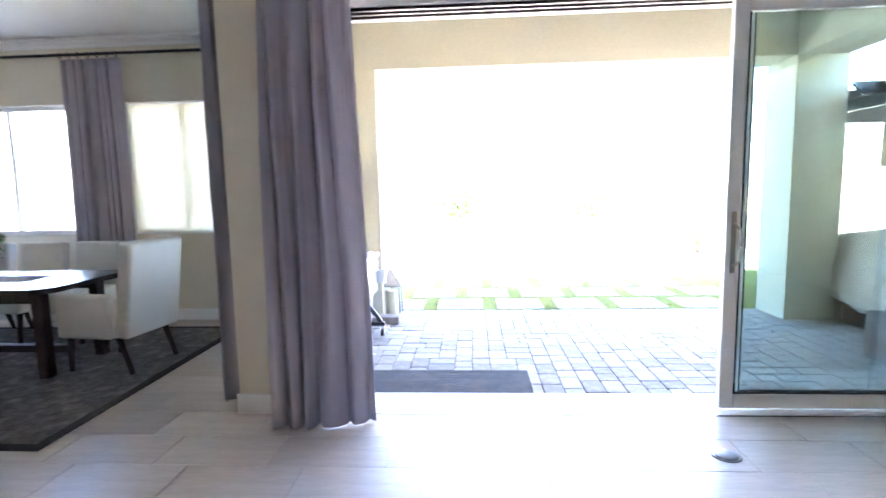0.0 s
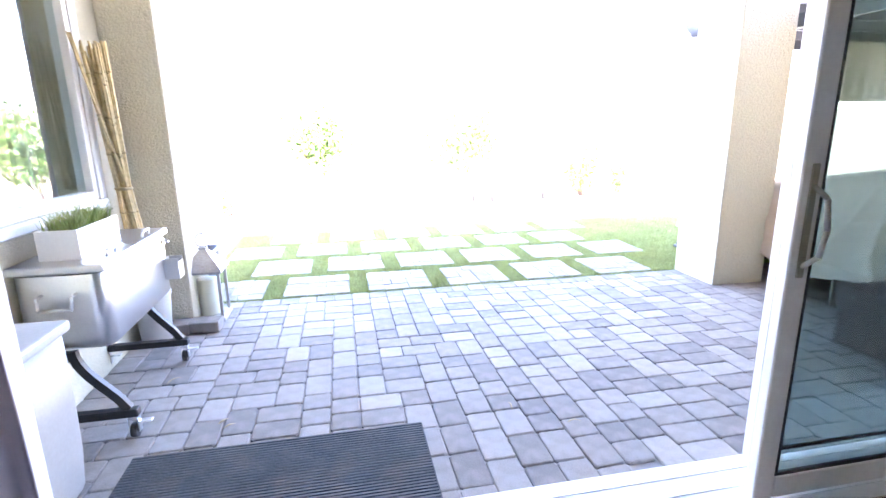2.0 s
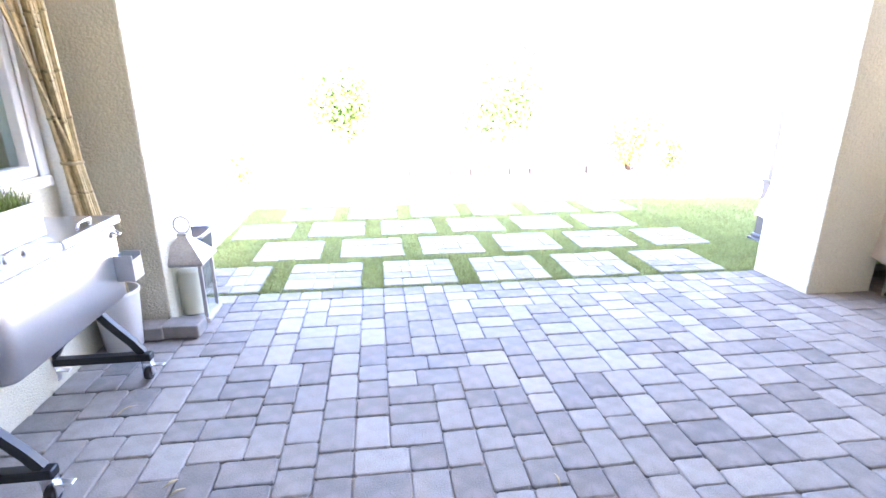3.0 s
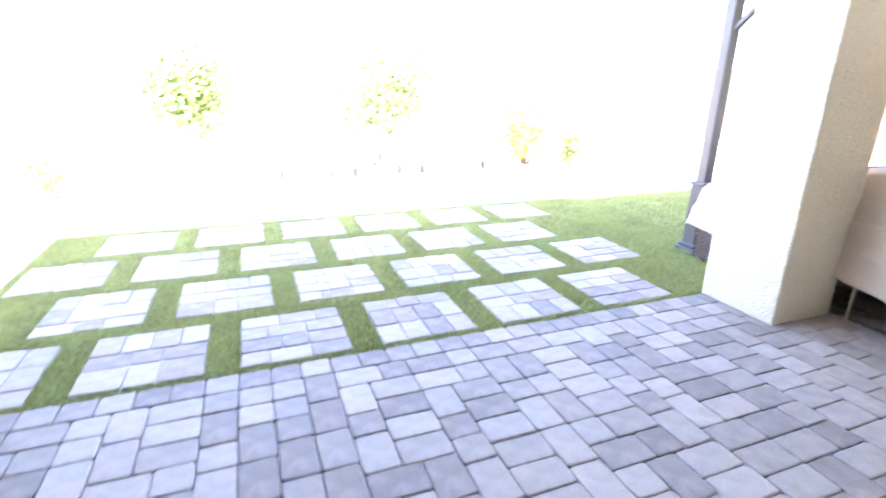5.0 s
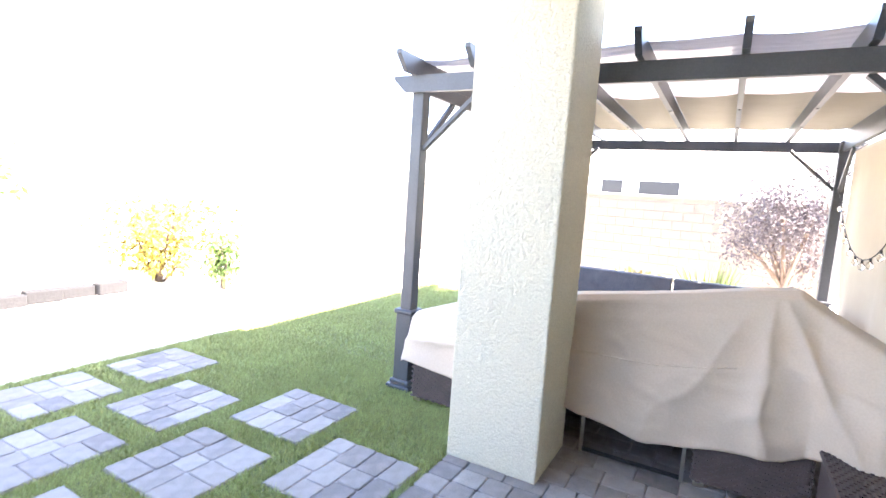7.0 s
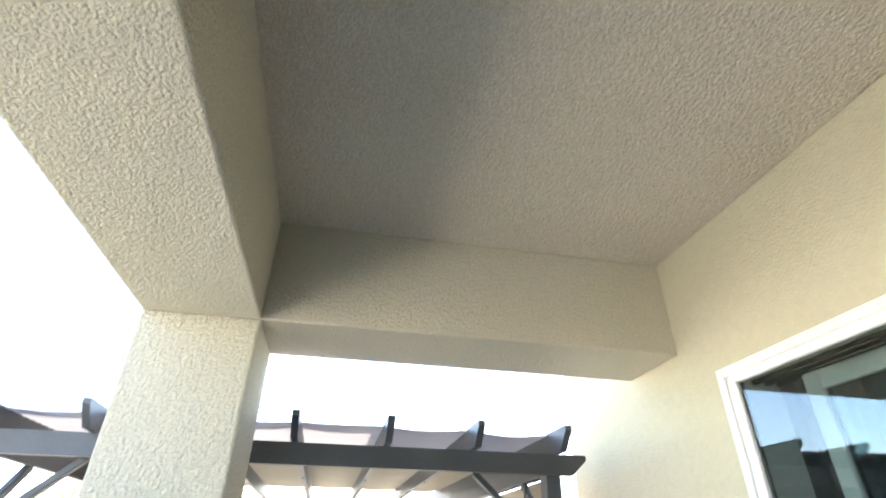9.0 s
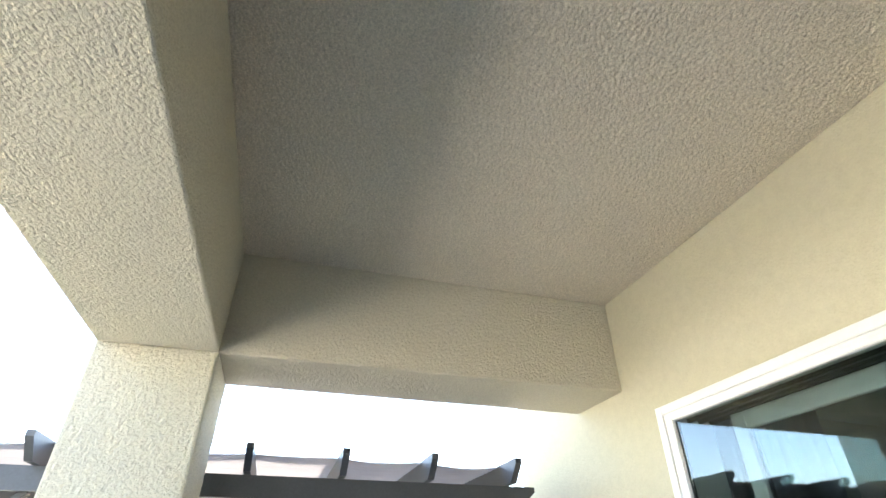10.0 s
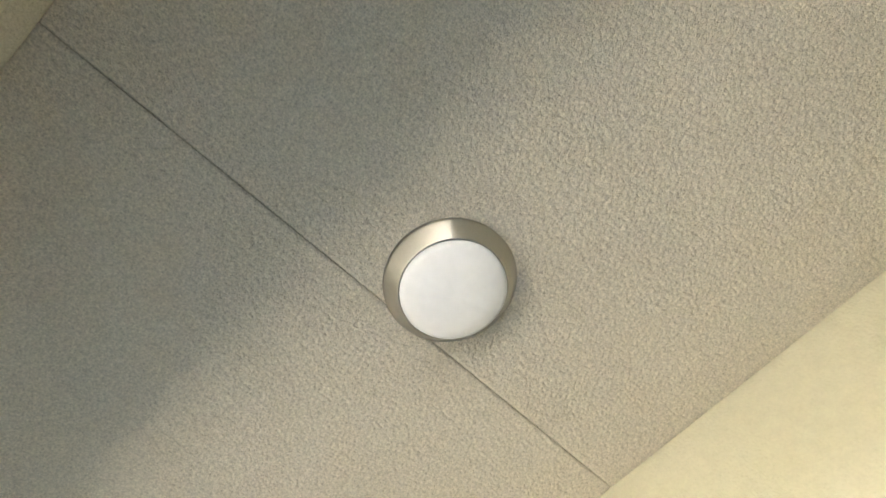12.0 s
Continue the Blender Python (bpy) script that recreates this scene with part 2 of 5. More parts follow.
def cyl(bm, a, b, r0, r1=None, n=16, caps=True):
    """A round bar from a to b."""
    a, b = Vector(a), Vector(b)
    t = bmesh.new()
    bmesh.ops.create_cone(t, cap_ends=caps, segments=n, radius1=r0, radius2=r0 if r1 is None else r1, depth=(b - a).length)
    for f in t.faces:
        f.smooth = len(f.verts) == 4
    q = (b - a).to_track_quat("Z", "Y").to_matrix().to_4x4()
    return merge(bm, t, Matrix.Translation((a + b) / 2) @ q)


def tube(bm, pts, r, n=8):
    for p, q in zip(pts[:-1], pts[1:]):
        cyl(bm, p, q, r, n=n)
    return bm


def bar(bm, a, b, w, d, r=0.004):
    """A flat bar from a to b, w wide across and d deep."""
    a, b = Vector(a), Vector(b)
    t = bmesh.new()
    h = (b - a).length / 2
    rbox(t, -w / 2, w / 2, -d / 2, d / 2, -h, h, r)
    q = (b - a).to_track_quat("Z", "Y").to_matrix().to_4x4()
    return merge(bm, t, Matrix.Translation((a + b) / 2) @ q)


def lathe(bm, profile, centre, n=32):
    """Turns (radius, height) pairs round a vertical axis."""
    rings = []
    for r, z in profile:
        rings.append([bm.verts.new((centre[0] + r * math.cos(2 * math.pi * k / n), centre[1] + r * math.sin(2 * math.pi * k / n), centre[2] + z)) for k in range(n)])
    for a, b in zip(rings[:-1], rings[1:]):
        for k in range(n):
            f = bm.faces.new((a[k], a[(k + 1) % n], b[(k + 1) % n], b[k]))
            f.smooth = True
    bm.faces.new(rings[-1])
    bm.faces.new(rings[0][::-1])
    return bm


def sheet(bm, nu, nv, fn, smooth=True):
    """A grid of points fn(u, v), u and v from 0 to 1."""
    g = [[bm.verts.new(fn(i / nu, j / nv)) for j in range(nv + 1)] for i in range(nu + 1)]
    for i in range(nu):
        for j in range(nv):
            f = bm.faces.new((g[i][j], g[i + 1][j], g[i + 1][j + 1], g[i][j + 1]))
            f.smooth = smooth
    return bm


def thing(name, loc, label, category, group="", kind=""):
    ob = new(name)
    ob.location = loc
    ob.empty_display_size = 0.1
    return tagged(ob, label, category, group, kind)


def origin(ob):
    p = Vector(ob.location)
    while ob.parent:
        ob = ob.parent
        p = p + ob.location
    return p


def part(name, bm, mat, parent, label="", thick=0.0):
    """Links a bmesh, built in world places, as one mesh under a thing or part."""
    me = bpy.data.meshes.new(name)
    bmesh.ops.translate(bm, verts=bm.verts, vec=-origin(parent))
    bmesh.ops.recalc_face_normals(bm, faces=bm.faces)
    bm.to_mesh(me)
    bm.free()
    me.materials.append(mat)
    ob = new(name, me)
    ob.parent = parent
    if label:
        ob["label"] = label
    if thick:
        s = ob.modifiers.new("thickness", "SOLIDIFY")
        s.thickness, s.offset = thick, 0
    return ob


def solo(name, bm, mat, label, category, kind="", group="", thick=0.0):
    """A thing that is one mesh."""
    lo = Vector([min(v.co[k] for v in bm.verts) for k in range(3)])
    hi = Vector([max(v.co[k] for v in bm.verts) for k in range(3)])
    base = Vector(((lo.x + hi.x) / 2, (lo.y + hi.y) / 2, lo.z))
    me = bpy.data.meshes.new(name)
    bmesh.ops.translate(bm, verts=bm.verts, vec=-base)
    bmesh.ops.recalc_face_normals(bm, faces=bm.faces)
    bm.to_mesh(me)
    bm.free()
    me.materials.append(mat)
    ob = new(name, me)
    ob.location = base
    if thick:
        s = ob.modifiers.new("thickness", "SOLIDIFY")
        s.thickness, s.offset = thick, 0
    return tagged(ob, label, category, group, kind)


def box_of(*args, r=0.0, seg=1):
    return rbox(bmesh.new(), *args, r=r, seg=seg)


def boxes(*rows, r=0.0):
    bm = bmesh.new()
    for b in rows:
        rbox(bm, *b, r=r)
    return bm


def from_arrays(name, verts, faces, mat, smooth=False):
    me = bpy.data.meshes.new(name)
    me.from_pydata(verts, [], faces)
    me.materials.append(mat)
    me.update()
    return me


def structure(name, bm, mat, label, category):
    return solo(name, bm, mat, label, category, "structure")


# ---- main dimensions ----
FLOOR = 0.09            # living room floor
Y_IN, Y_OUT = 3.04, 3.34    # house wall
X_LEFT = -1.35          # patio's side wall
X_COL0, X_COL1 = 3.55, 4.085
Y_COL0, Y_COL1 = 5.695, 6.25
Z_BEAM, Z_CEIL = 2.885, 3.48
ROOM_H = 3.28
D0, D1, DTOP = -0.84, 3.24, 2.68

# ---- ground ----
GX = bmesh.new()
rbox(GX, -900, 900, -900, 900, -0.4, -0.075)
structure("ground", GX, GRAVEL, "pale sunlit gravel ground reaching to the horizon", "ground")
structure("patio_bed", box_of(X_LEFT - 0.12, 8.3, Y_OUT - 0.5, Y_COL1 - 0.005, -0.3, -0.016), JOINT, "dark sand bed under the patio pavers", "pavement")
lawn = structure("lawn", box_of(-1.27, 9.3, Y_COL1, 9.3, -0.3, -0.012), TURF, "short green artificial turf in front of the patio", "lawn")

# ---- house shell ----
def wall(name, rows, mat, label):
    return structure(name, boxes(*rows), mat, label, "wall")

wall("wall_door", [(-1.47, D0, Y_IN, Y_OUT, -0.3, 3.9), (D1, 5.1, Y_IN, Y_OUT, -0.3, 3.9), (D0, D1, Y_IN, Y_OUT, DTOP, 3.9)], STUCCO_FINE, "cream stucco house wall with the wide sliding door")
structure("wall_lining", boxes((-1.475, D0, Y_IN - 0.014, Y_IN - 0.002, FLOOR, ROOM_H), (D1, 4.9, Y_IN - 0.014, Y_IN - 0.002, FLOOR, ROOM_H), (D0, D1, Y_IN - 0.014, Y_IN - 0.002, DTOP, ROOM_H)), PAINT, "beige painted inner face of the door wall", "wall")
W0, W1, WZ0, WZ1 = 3.75, 5.33, 1.07, 2.62
wall("wall_patio_side", [(X_LEFT - 0.12, X_LEFT, Y_OUT, W0, -0.3, 3.9), (X_LEFT - 0.12, X_LEFT, W1, Y_COL0, -0.3, 3.9), (X_LEFT - 0.12, X_LEFT, W0, W1, -0.3, WZ0), (X_LEFT - 0.12, X_LEFT, W0, W1, WZ1, 3.9)], STUCCO, "cream stucco side wall of the patio with a window")
wall("column_left", [(X_LEFT - 0.12, -1.0, Y_COL0, Y_COL1, -0.3, Z_BEAM)], STUCCO, "cream stucco corner pier of the patio")
wall("column_right", [(X_COL0, X_COL1, Y_COL0, Y_COL1, -0.3, Z_BEAM)], STUCCO, "square cream stucco patio column")
wall("beam_front", [(X_LEFT - 0.12, X_COL1, Y_COL0, Y_COL1, Z_BEAM, 3.7)], STUCCO, "cream stucco beam along the patio front")
wall("beam_side", [(X_COL0, X_COL1, Y_OUT, Y_COL0, Z_BEAM, 3.7)], STUCCO, "cream stucco beam from column to house")
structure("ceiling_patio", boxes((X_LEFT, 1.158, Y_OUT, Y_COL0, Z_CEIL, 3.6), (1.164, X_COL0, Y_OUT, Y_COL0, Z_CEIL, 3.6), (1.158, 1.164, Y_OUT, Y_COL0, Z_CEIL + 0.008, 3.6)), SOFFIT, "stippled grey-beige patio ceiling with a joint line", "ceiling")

def relief(shape, grain, seed):
    """Smooth random lumps, 0 to 1, on a grid; grain is their size in cells."""
    rs_ = np.random.RandomState(seed)
    out = np.zeros(shape)
    for g, w in ((grain, 1.0), (1, 0.45)):
        a = rs_.rand(*shape)
        for _ in range(1):
            for ax in (0, 1):
                c = np.cumsum(np.concatenate([a, np.take(a, range(g + 1), axis=ax)], axis=ax), axis=ax)
                lo = np.take(c, range(0, a.shape[ax]), axis=ax)
                hi = np.take(c, range(g, a.shape[ax] + g), axis=ax)
                a = (hi - lo) / g
        a = (a - a.mean()) / (a.std() + 1e-9)
        out += w * a
    out = np.clip(0.5 + 0.33 * out, 0, 1)
    return out * out * (3 - 2 * out)


def stucco_skin(wall_name, p, u, v, n, mat, amp, seed, step=0.0052, grain=1):
    """A dashed plaster coat on a wall's face: corner p, sides u and v, outward n."""
    p, u, v, n = (np.array(k, float) for k in (p, u, v, n))
    nu, nv = int(np.linalg.norm(u) / step), int(np.linalg.norm(v) / step)
    h = 0.0015 + amp * relief((nu + 1, nv + 1), grain, seed)
    h[0, :] = h[-1, :] = h[:, 0] = h[:, -1] = -0.001
    a, b = np.linspace(0, 1, nu + 1), np.linspace(0, 1, nv + 1)
    base_ob = bpy.data.objects[wall_name]
    co = p - np.array(origin(base_ob)) + a[:, None, None] * u + b[None, :, None] * v + h[:, :, None] * n
    idx = np.arange((nu + 1) * (nv + 1)).reshape(nu + 1, nv + 1)
    q = np.stack([idx[:-1, :-1], idx[1:, :-1], idx[1:, 1:], idx[:-1, 1:]], -1).reshape(-1, 4)
    if np.dot(np.cross(u, v), n) < 0:
        q = q[:, ::-1]
    me = bpy.data.meshes.new("stucco_coat")
    me.vertices.add(co.size // 3)
    me.vertices.foreach_set("co", co.astype(np.float32).ravel())
    me.loops.add(q.size)
    me.loops.foreach_set("vertex_index", q.astype(np.int32).ravel())
    me.polygons.add(len(q))
    me.polygons.foreach_set("loop_start", np.arange(0, q.size, 4, dtype=np.int32))
    me.polygons.foreach_set("use_smooth", np.ones(len(q), dtype=bool))
    me.materials.append(mat)
    me.update(calc_edges=True)
    ob = new("stucco_coat", me)
    ob.parent = base_ob
    return ob


DY, DZ = Y_COL0 - Y_OUT, Z_CEIL - Z_BEAM
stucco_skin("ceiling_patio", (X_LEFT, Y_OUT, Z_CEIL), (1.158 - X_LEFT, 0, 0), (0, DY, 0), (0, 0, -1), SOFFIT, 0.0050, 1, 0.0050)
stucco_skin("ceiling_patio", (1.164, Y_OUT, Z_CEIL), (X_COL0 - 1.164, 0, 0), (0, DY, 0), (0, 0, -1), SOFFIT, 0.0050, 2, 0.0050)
stucco_skin("beam_front", (X_LEFT, Y_COL0, Z_BEAM), (X_COL0 - X_LEFT, 0, 0), (0, 0, DZ), (0, -1, 0), STUCCO, 0.0030, 3)
stucco_skin("beam_front", (-1.0, Y_COL0, Z_BEAM), (X_COL0 + 1.0, 0, 0), (0, Y_COL1 - Y_COL0, 0), (0, 0, -1), STUCCO, 0.0028, 4)
stucco_skin("beam_side", (X_COL0, Y_OUT, Z_BEAM), (0, DY, 0), (0, 0, DZ), (-1, 0, 0), STUCCO, 0.0038, 5, grain=2)
stucco_skin("beam_side", (X_COL0, Y_OUT, Z_BEAM), (0, DY, 0), (X_COL1 - X_COL0, 0, 0), (0, 0, -1), STUCCO, 0.0038, 6, grain=2)
stucco_skin("column_right", (X_COL0, Y_COL0, 0), (0, Y_COL1 - Y_COL0, 0), (0, 0, Z_BEAM), (-1, 0, 0), STUCCO, 0.0038, 7, grain=2)
stucco_skin("column_right", (X_COL0, Y_COL0, 0), (X_COL1 - X_COL0, 0, 0), (0, 0, Z_BEAM), (0, -1, 0), STUCCO, 0.0038, 8, grain=2)
stucco_skin("column_left", (X_LEFT, Y_COL0, 0), (-1.0 - X_LEFT, 0, 0), (0, 0, Z_BEAM), (0, -1, 0), STUCCO, 0.0038, 9, grain=2)
stucco_skin("column_left", (-1.0, Y_COL0, 0), (0, Y_COL1 - Y_COL0, 0), (0, 0, Z_BEAM), (1, 0, 0), STUCCO, 0.0038, 10, grain=2)

# dining window wall and the rest of the shell
YD = 5.5
DW = [(-3.82, -2.55), (-6.2, -4.35)]
Z0, Z1 = 1.10, 2.58
rows = [(-2.55, X_LEFT - 0.12, YD, Y_COL0, -0.3, 3.9), (-4.35, -3.82, YD, Y_COL0, -0.3, 3.9), (-7.2, -6.2, YD, Y_COL0, -0.3, 3.9)]
for a, b in DW:
    rows += [(a, b, YD, Y_COL0, -0.3, Z0), (a, b, YD, Y_COL0, Z1, 3.9)]
wall("wall_dining", rows, PAINT, "beige painted dining room wall with two windows")
wall("wall_west", [(-7.4, -7.2, -4.2, Y_COL0, -0.3, 3.9)], PAINT, "beige painted end wall of the dining room")
wall("wall_south", [(-7.4, 5.1, -4.4, -4.2, -0.3, 3.9)], PAINT, "beige painted rear wall of the living room")
wall("wall_east", [(4.9, 5.1, -4.2, Y_IN, -0.3, 3.9)], PAINT, "beige painted end wall of the living room")
structure("ceiling_room", boxes((-7.2, 4.9, -4.2, Y_IN, ROOM_H, 3.6), (-7.2, X_LEFT - 0.12, Y_IN, YD, ROOM_H, 3.6)), CEIL, "flat white painted room ceiling", "ceiling")
structure("floor", boxes((-7.2, 4.9, -4.2, Y_IN, -0.2, FLOOR - 0.003), (-7.2, X_LEFT - 0.12, Y_IN, YD, -0.2, FLOOR - 0.003)), GROUT, "grey-brown wood-look tile floor", "floor")
structure("baseboard", boxes((-7.2, X_LEFT - 0.12, YD - 0.016, YD - 0.001, FLOOR, FLOOR + 0.13), (-1.49, D0 - 0.02, Y_IN - 0.03, Y_IN - 0.015, FLOOR, FLOOR + 0.13), (D1 + 0.02, 4.9, Y_IN - 0.03, Y_IN - 0.015, FLOOR, FLOOR + 0.13)), TRIM, "white painted baseboard along the room walls", "trim")
CR = bmesh.new()
for k, (d, h) in enumerate(((0.10, 0.03), (0.06, 0.06), (0.03, 0.10))):
    rbox(CR, -7.2, X_LEFT - 0.12, YD - d, YD - 0.001 - 0.001 * k, ROOM_H - h, ROOM_H - 0.001 - 0.001 * k)
structure("trim_crown", CR, TRIM, "white stepped crown moulding under the ceiling", "trim")
def roof_slab(name, x0, x1, y_low, z_low, y_high, z_high, label):
    bm = bmesh.new()
    sheet(bm, 1, 1, lambda u, v: Vector((x0 + u * (x1 - x0), y_low + v * (y_high - y_low), z_low + v * (z_high - z_low))), False)
    ob = structure(name, bm, ROOFTILE, label, "roof")
    sm = ob.modifiers.new("thickness", "SOLIDIFY")
    sm.thickness, sm.offset = 0.16, 0


roof_slab("roof", -8.0, 5.2, 3.76, 3.99, -4.6, 6.7, "low pitched brown tile roof over the house")
roof_slab("roof_patio", -8.0, 4.45, 6.45, 3.79, 3.70, 3.99, "low pitched brown tile roof over the patio")

# ---- sliding door ----
door = thing("door_1", (1.3, Y_IN + 0.15, FLOOR), "wide white-framed sliding glass door standing open", "door", kind="structure")
DF = bmesh.new()
rbox(DF, D0 + 0.003, D0 + 0.05, Y_IN + 0.02, Y_OUT + 0.012, FLOOR - 0.03, DTOP - 0.003, r=0.004)
rbox(DF, D1 - 0.05, D1 - 0.003, Y_IN + 0.02, Y_OUT + 0.012, FLOOR - 0.03, DTOP - 0.003, r=0.004)
rbox(DF, D0 + 0.05, D1 - 0.05, Y_IN + 0.02, Y_OUT + 0.012, DTOP - 0.05, DTOP - 0.003, r=0.004)
part("door_frame", DF, VINYL, door)
CS = bmesh.new()
for x0, x1, z0, z1 in ((D0 - 0.02, D0 + 0.03, FLOOR - 0.03, DTOP + 0.018), (D1 - 0.03, D1 + 0.018, FLOOR - 0.03, DTOP + 0.018), (D0 + 0.03, D1 - 0.03, DTOP - 0.03, DTOP + 0.018)):
    rbox(CS, x0, x1, Y_OUT + 0.013, Y_OUT + 0.026, z0, z1, r=0.004)
part("casing", CS, VINYL, door)
SL = bmesh.new()
rbox(SL, D0 + 0.003, D1 - 0.003, Y_IN - 0.015, Y_OUT + 0.03, FLOOR - 0.09, FLOOR - 0.002, r=0.004)
for k in range(3):
    yy = Y_IN + 0.06 + k * 0.095
    rbox(SL, D0 + 0.05, D1 - 0.05, yy, yy + 0.014, FLOOR - 0.003, FLOOR + 0.0008, r=0.0006)
part("sill", SL, VINYL, door, "white metal door sill with running tracks")
# added dark strip: the shadow line in the gap between sill and tiles
part("threshold_strip", box_of(D0 + 0.003, D1 - 0.003, Y_IN - 0.030, Y_IN - 0.016, FLOOR - 0.05, FLOOR + 0.001), ROD, door, "dark strip standing in for the shadow gap between sill and tiles")
TR = bmesh.new()
for k in range(3):
    yy = Y_IN + 0.04 + k * 0.07
    rbox(TR, D0 + 0.07, D1 - 0.07, yy, yy + 0.02, DTOP - 0.07, DTOP - 0.049)
part("track", TR, ROD, door, "dark head track")


def door_panel(x0, x1, y, handle, st=0.085, top=0.085, foot=0.095, head=0.07):
    w = 0.045
    b = bmesh.new()
    z0, z1 = FLOOR + 0.014, DTOP - head
    rbox(b, x0, x0 + st, y, y + w, z0, z1, r=0.005)
    rbox(b, x1 - st, x1, y, y + w, z0, z1, r=0.005)
    rbox(b, x0 + st, x1 - st, y, y + w, z0, z0 + foot, r=0.005)
    rbox(b, x0 + st, x1 - st, y, y + w, z1 - top, z1, r=0.005)
    p = part("door_panel", b, VINYL, door, "white vinyl panel frame")
    g = part("glass_pane", box_of(x0 + st - 0.008, x1 - st + 0.008, y + 0.018, y + 0.026, z0 + foot - 0.008, z1 - top + 0.008), TINTED, p, "greenish clear glass")
    g.visible_shadow = False
    s = bmesh.new()
    for a, c, e, f in ((x0 + st, x0 + st + 0.012, z0 + foot, z1 - top), (x1 - st - 0.012, x1 - st, z0 + foot, z1 - top), (x0 + st + 0.012, x1 - st - 0.012, z0 + foot, z0 + foot + 0.012)):
        rbox(s, a, c, y + 0.004, y + 0.017, e, f)
    part("glazing_seal", s, RUBBER, p)
    if handle:
        h = bmesh.new()
        rbox(h, x0 + 0.028, x0 + 0.058, y - 0.008, y - 0.001, 0.98, 1.36, r=0.003)
        tube(h, [(x0 + 0.045, y - 0.005, 1.02), (x0 + 0.062, y - 0.045, 1.06), (x0 + 0.068, y - 0.055, 1.15), (x0 + 0.062, y - 0.045, 1.25), (x0 + 0.045, y - 0.005, 1.29)], 0.009)
        part("handle", h, STEEL_DARK, p, "satin nickel pull handle")


door_panel(1.62, 2.98, Y_IN + 0.055, True)
door_panel(1.80, D1 - 0.04, Y_OUT - 0.03, False, 0.045, 0.03, 0.022, 0.04)

# ---- windows ----
def window(name, axis, a0, a1, z0, z1, d0, d1, label, glass=GLASS, sill=0.0, mid=True):
    """A framed window in a wall along axis x or y; d0..d1 is the depth of its frame."""
    def b(bm, p0, p1, q0, q1, r0, r1, rad=0.004):
        if axis == "x":
            rbox(bm, p0, p1, q0, q1, r0, r1, r=rad)
        else:
            rbox(bm, q0, q1, p0, p1, r0, r1, r=rad)
    c = ((a0 + a1) / 2, (d0 + d1) / 2, z0) if axis == "x" else ((d0 + d1) / 2, (a0 + a1) / 2, z0)
    w = thing(name, c, label, "window", kind="structure")
    f = bmesh.new()
    e = 0.055
    b(f, a0 + 0.002, a0 + e, d0, d1, z0 + 0.002, z1 - 0.002)
    b(f, a1 - e, a1 - 0.002, d0, d1, z0 + 0.002, z1 - 0.002)
    b(f, a0 + e, a1 - e, d0, d1, z0 + 0.002, z0 + e)
    b(f, a0 + e, a1 - e, d0, d1, z1 - e, z1 - 0.002)
    m = (a0 + a1) / 2
    if mid:
        b(f, m - 0.025, m + 0.025, d0 + 0.01, d1 - 0.01, z0 + e, z1 - e)
    part("window_frame", f, VINYL, w)
    dm = (d0 + d1) / 2
    spans = ((a0 + e, m - 0.025), (m + 0.025, a1 - e)) if mid else ((a0 + e, a1 - e),)
    for s0, s1 in spans:
        g = bmesh.new()
        b(g, s0 - 0.004, s1 + 0.004, dm - 0.004, dm + 0.004, z0 + e - 0.004, z1 - e + 0.004, 0)
        p = part("pane", g, glass, w)
        p.visible_shadow = False
    if sill:
        g = bmesh.new()
        lo, hi = (d1, d1 + sill) if sill > 0 else (d0 + sill, d0)
        b(g, a0 - 0.06, a1 + 0.06, lo, hi, z0 - 0.06, z0 - 0.005, 0.008)
        b(g, a0 - 0.06, a0 + 0.01, lo, hi - 0.01, z0 - 0.005, z1 + 0.06, 0.008)
        b(g, a1 - 0.01, a1 + 0.06, lo, hi - 0.01, z0 - 0.005, z1 + 0.06, 0.008)
        b(g, a0 + 0.01, a1 - 0.01, lo, hi - 0.01, z1 - 0.01, z1 + 0.06, 0.008)
        part("window_sill", g, VINYL, w)
    return w


window("window_1", "y", W0, W1, WZ0, WZ1, X_LEFT - 0.10, X_LEFT - 0.0, "white-framed patio window beside the steel cooler", WINDOWGLASS, sill=0.03, mid=False)
window("window_2", "x", DW[0][0], DW[0][1], Z0, Z1, YD + 0.06, YD + 0.14, "white dining room window behind a closed shade", sill=-0.05)
window("window_3", "x", DW[1][0], DW[1][1], Z0, Z1, YD + 0.06, YD + 0.14, "white two-pane dining room window letting in daylight", sill=-0.05)
rs = thing("roller_shade", (-3.1, YD + 0.03, Z0), "cream roller shade drawn down over the window", "window shade")
part("cloth", box_of(DW[0][0] + 0.01, DW[0][1] - 0.01, YD + 0.030, YD + 0.033, Z0 + 0.02, Z1 - 0.03), SHADE, rs)
part("hem_bar", box_of(DW[0][0] + 0.01, DW[0][1] - 0.01, YD + 0.022, YD + 0.040, Z0 + 0.003, Z0 + 0.02, r=0.004), TRIM, rs)


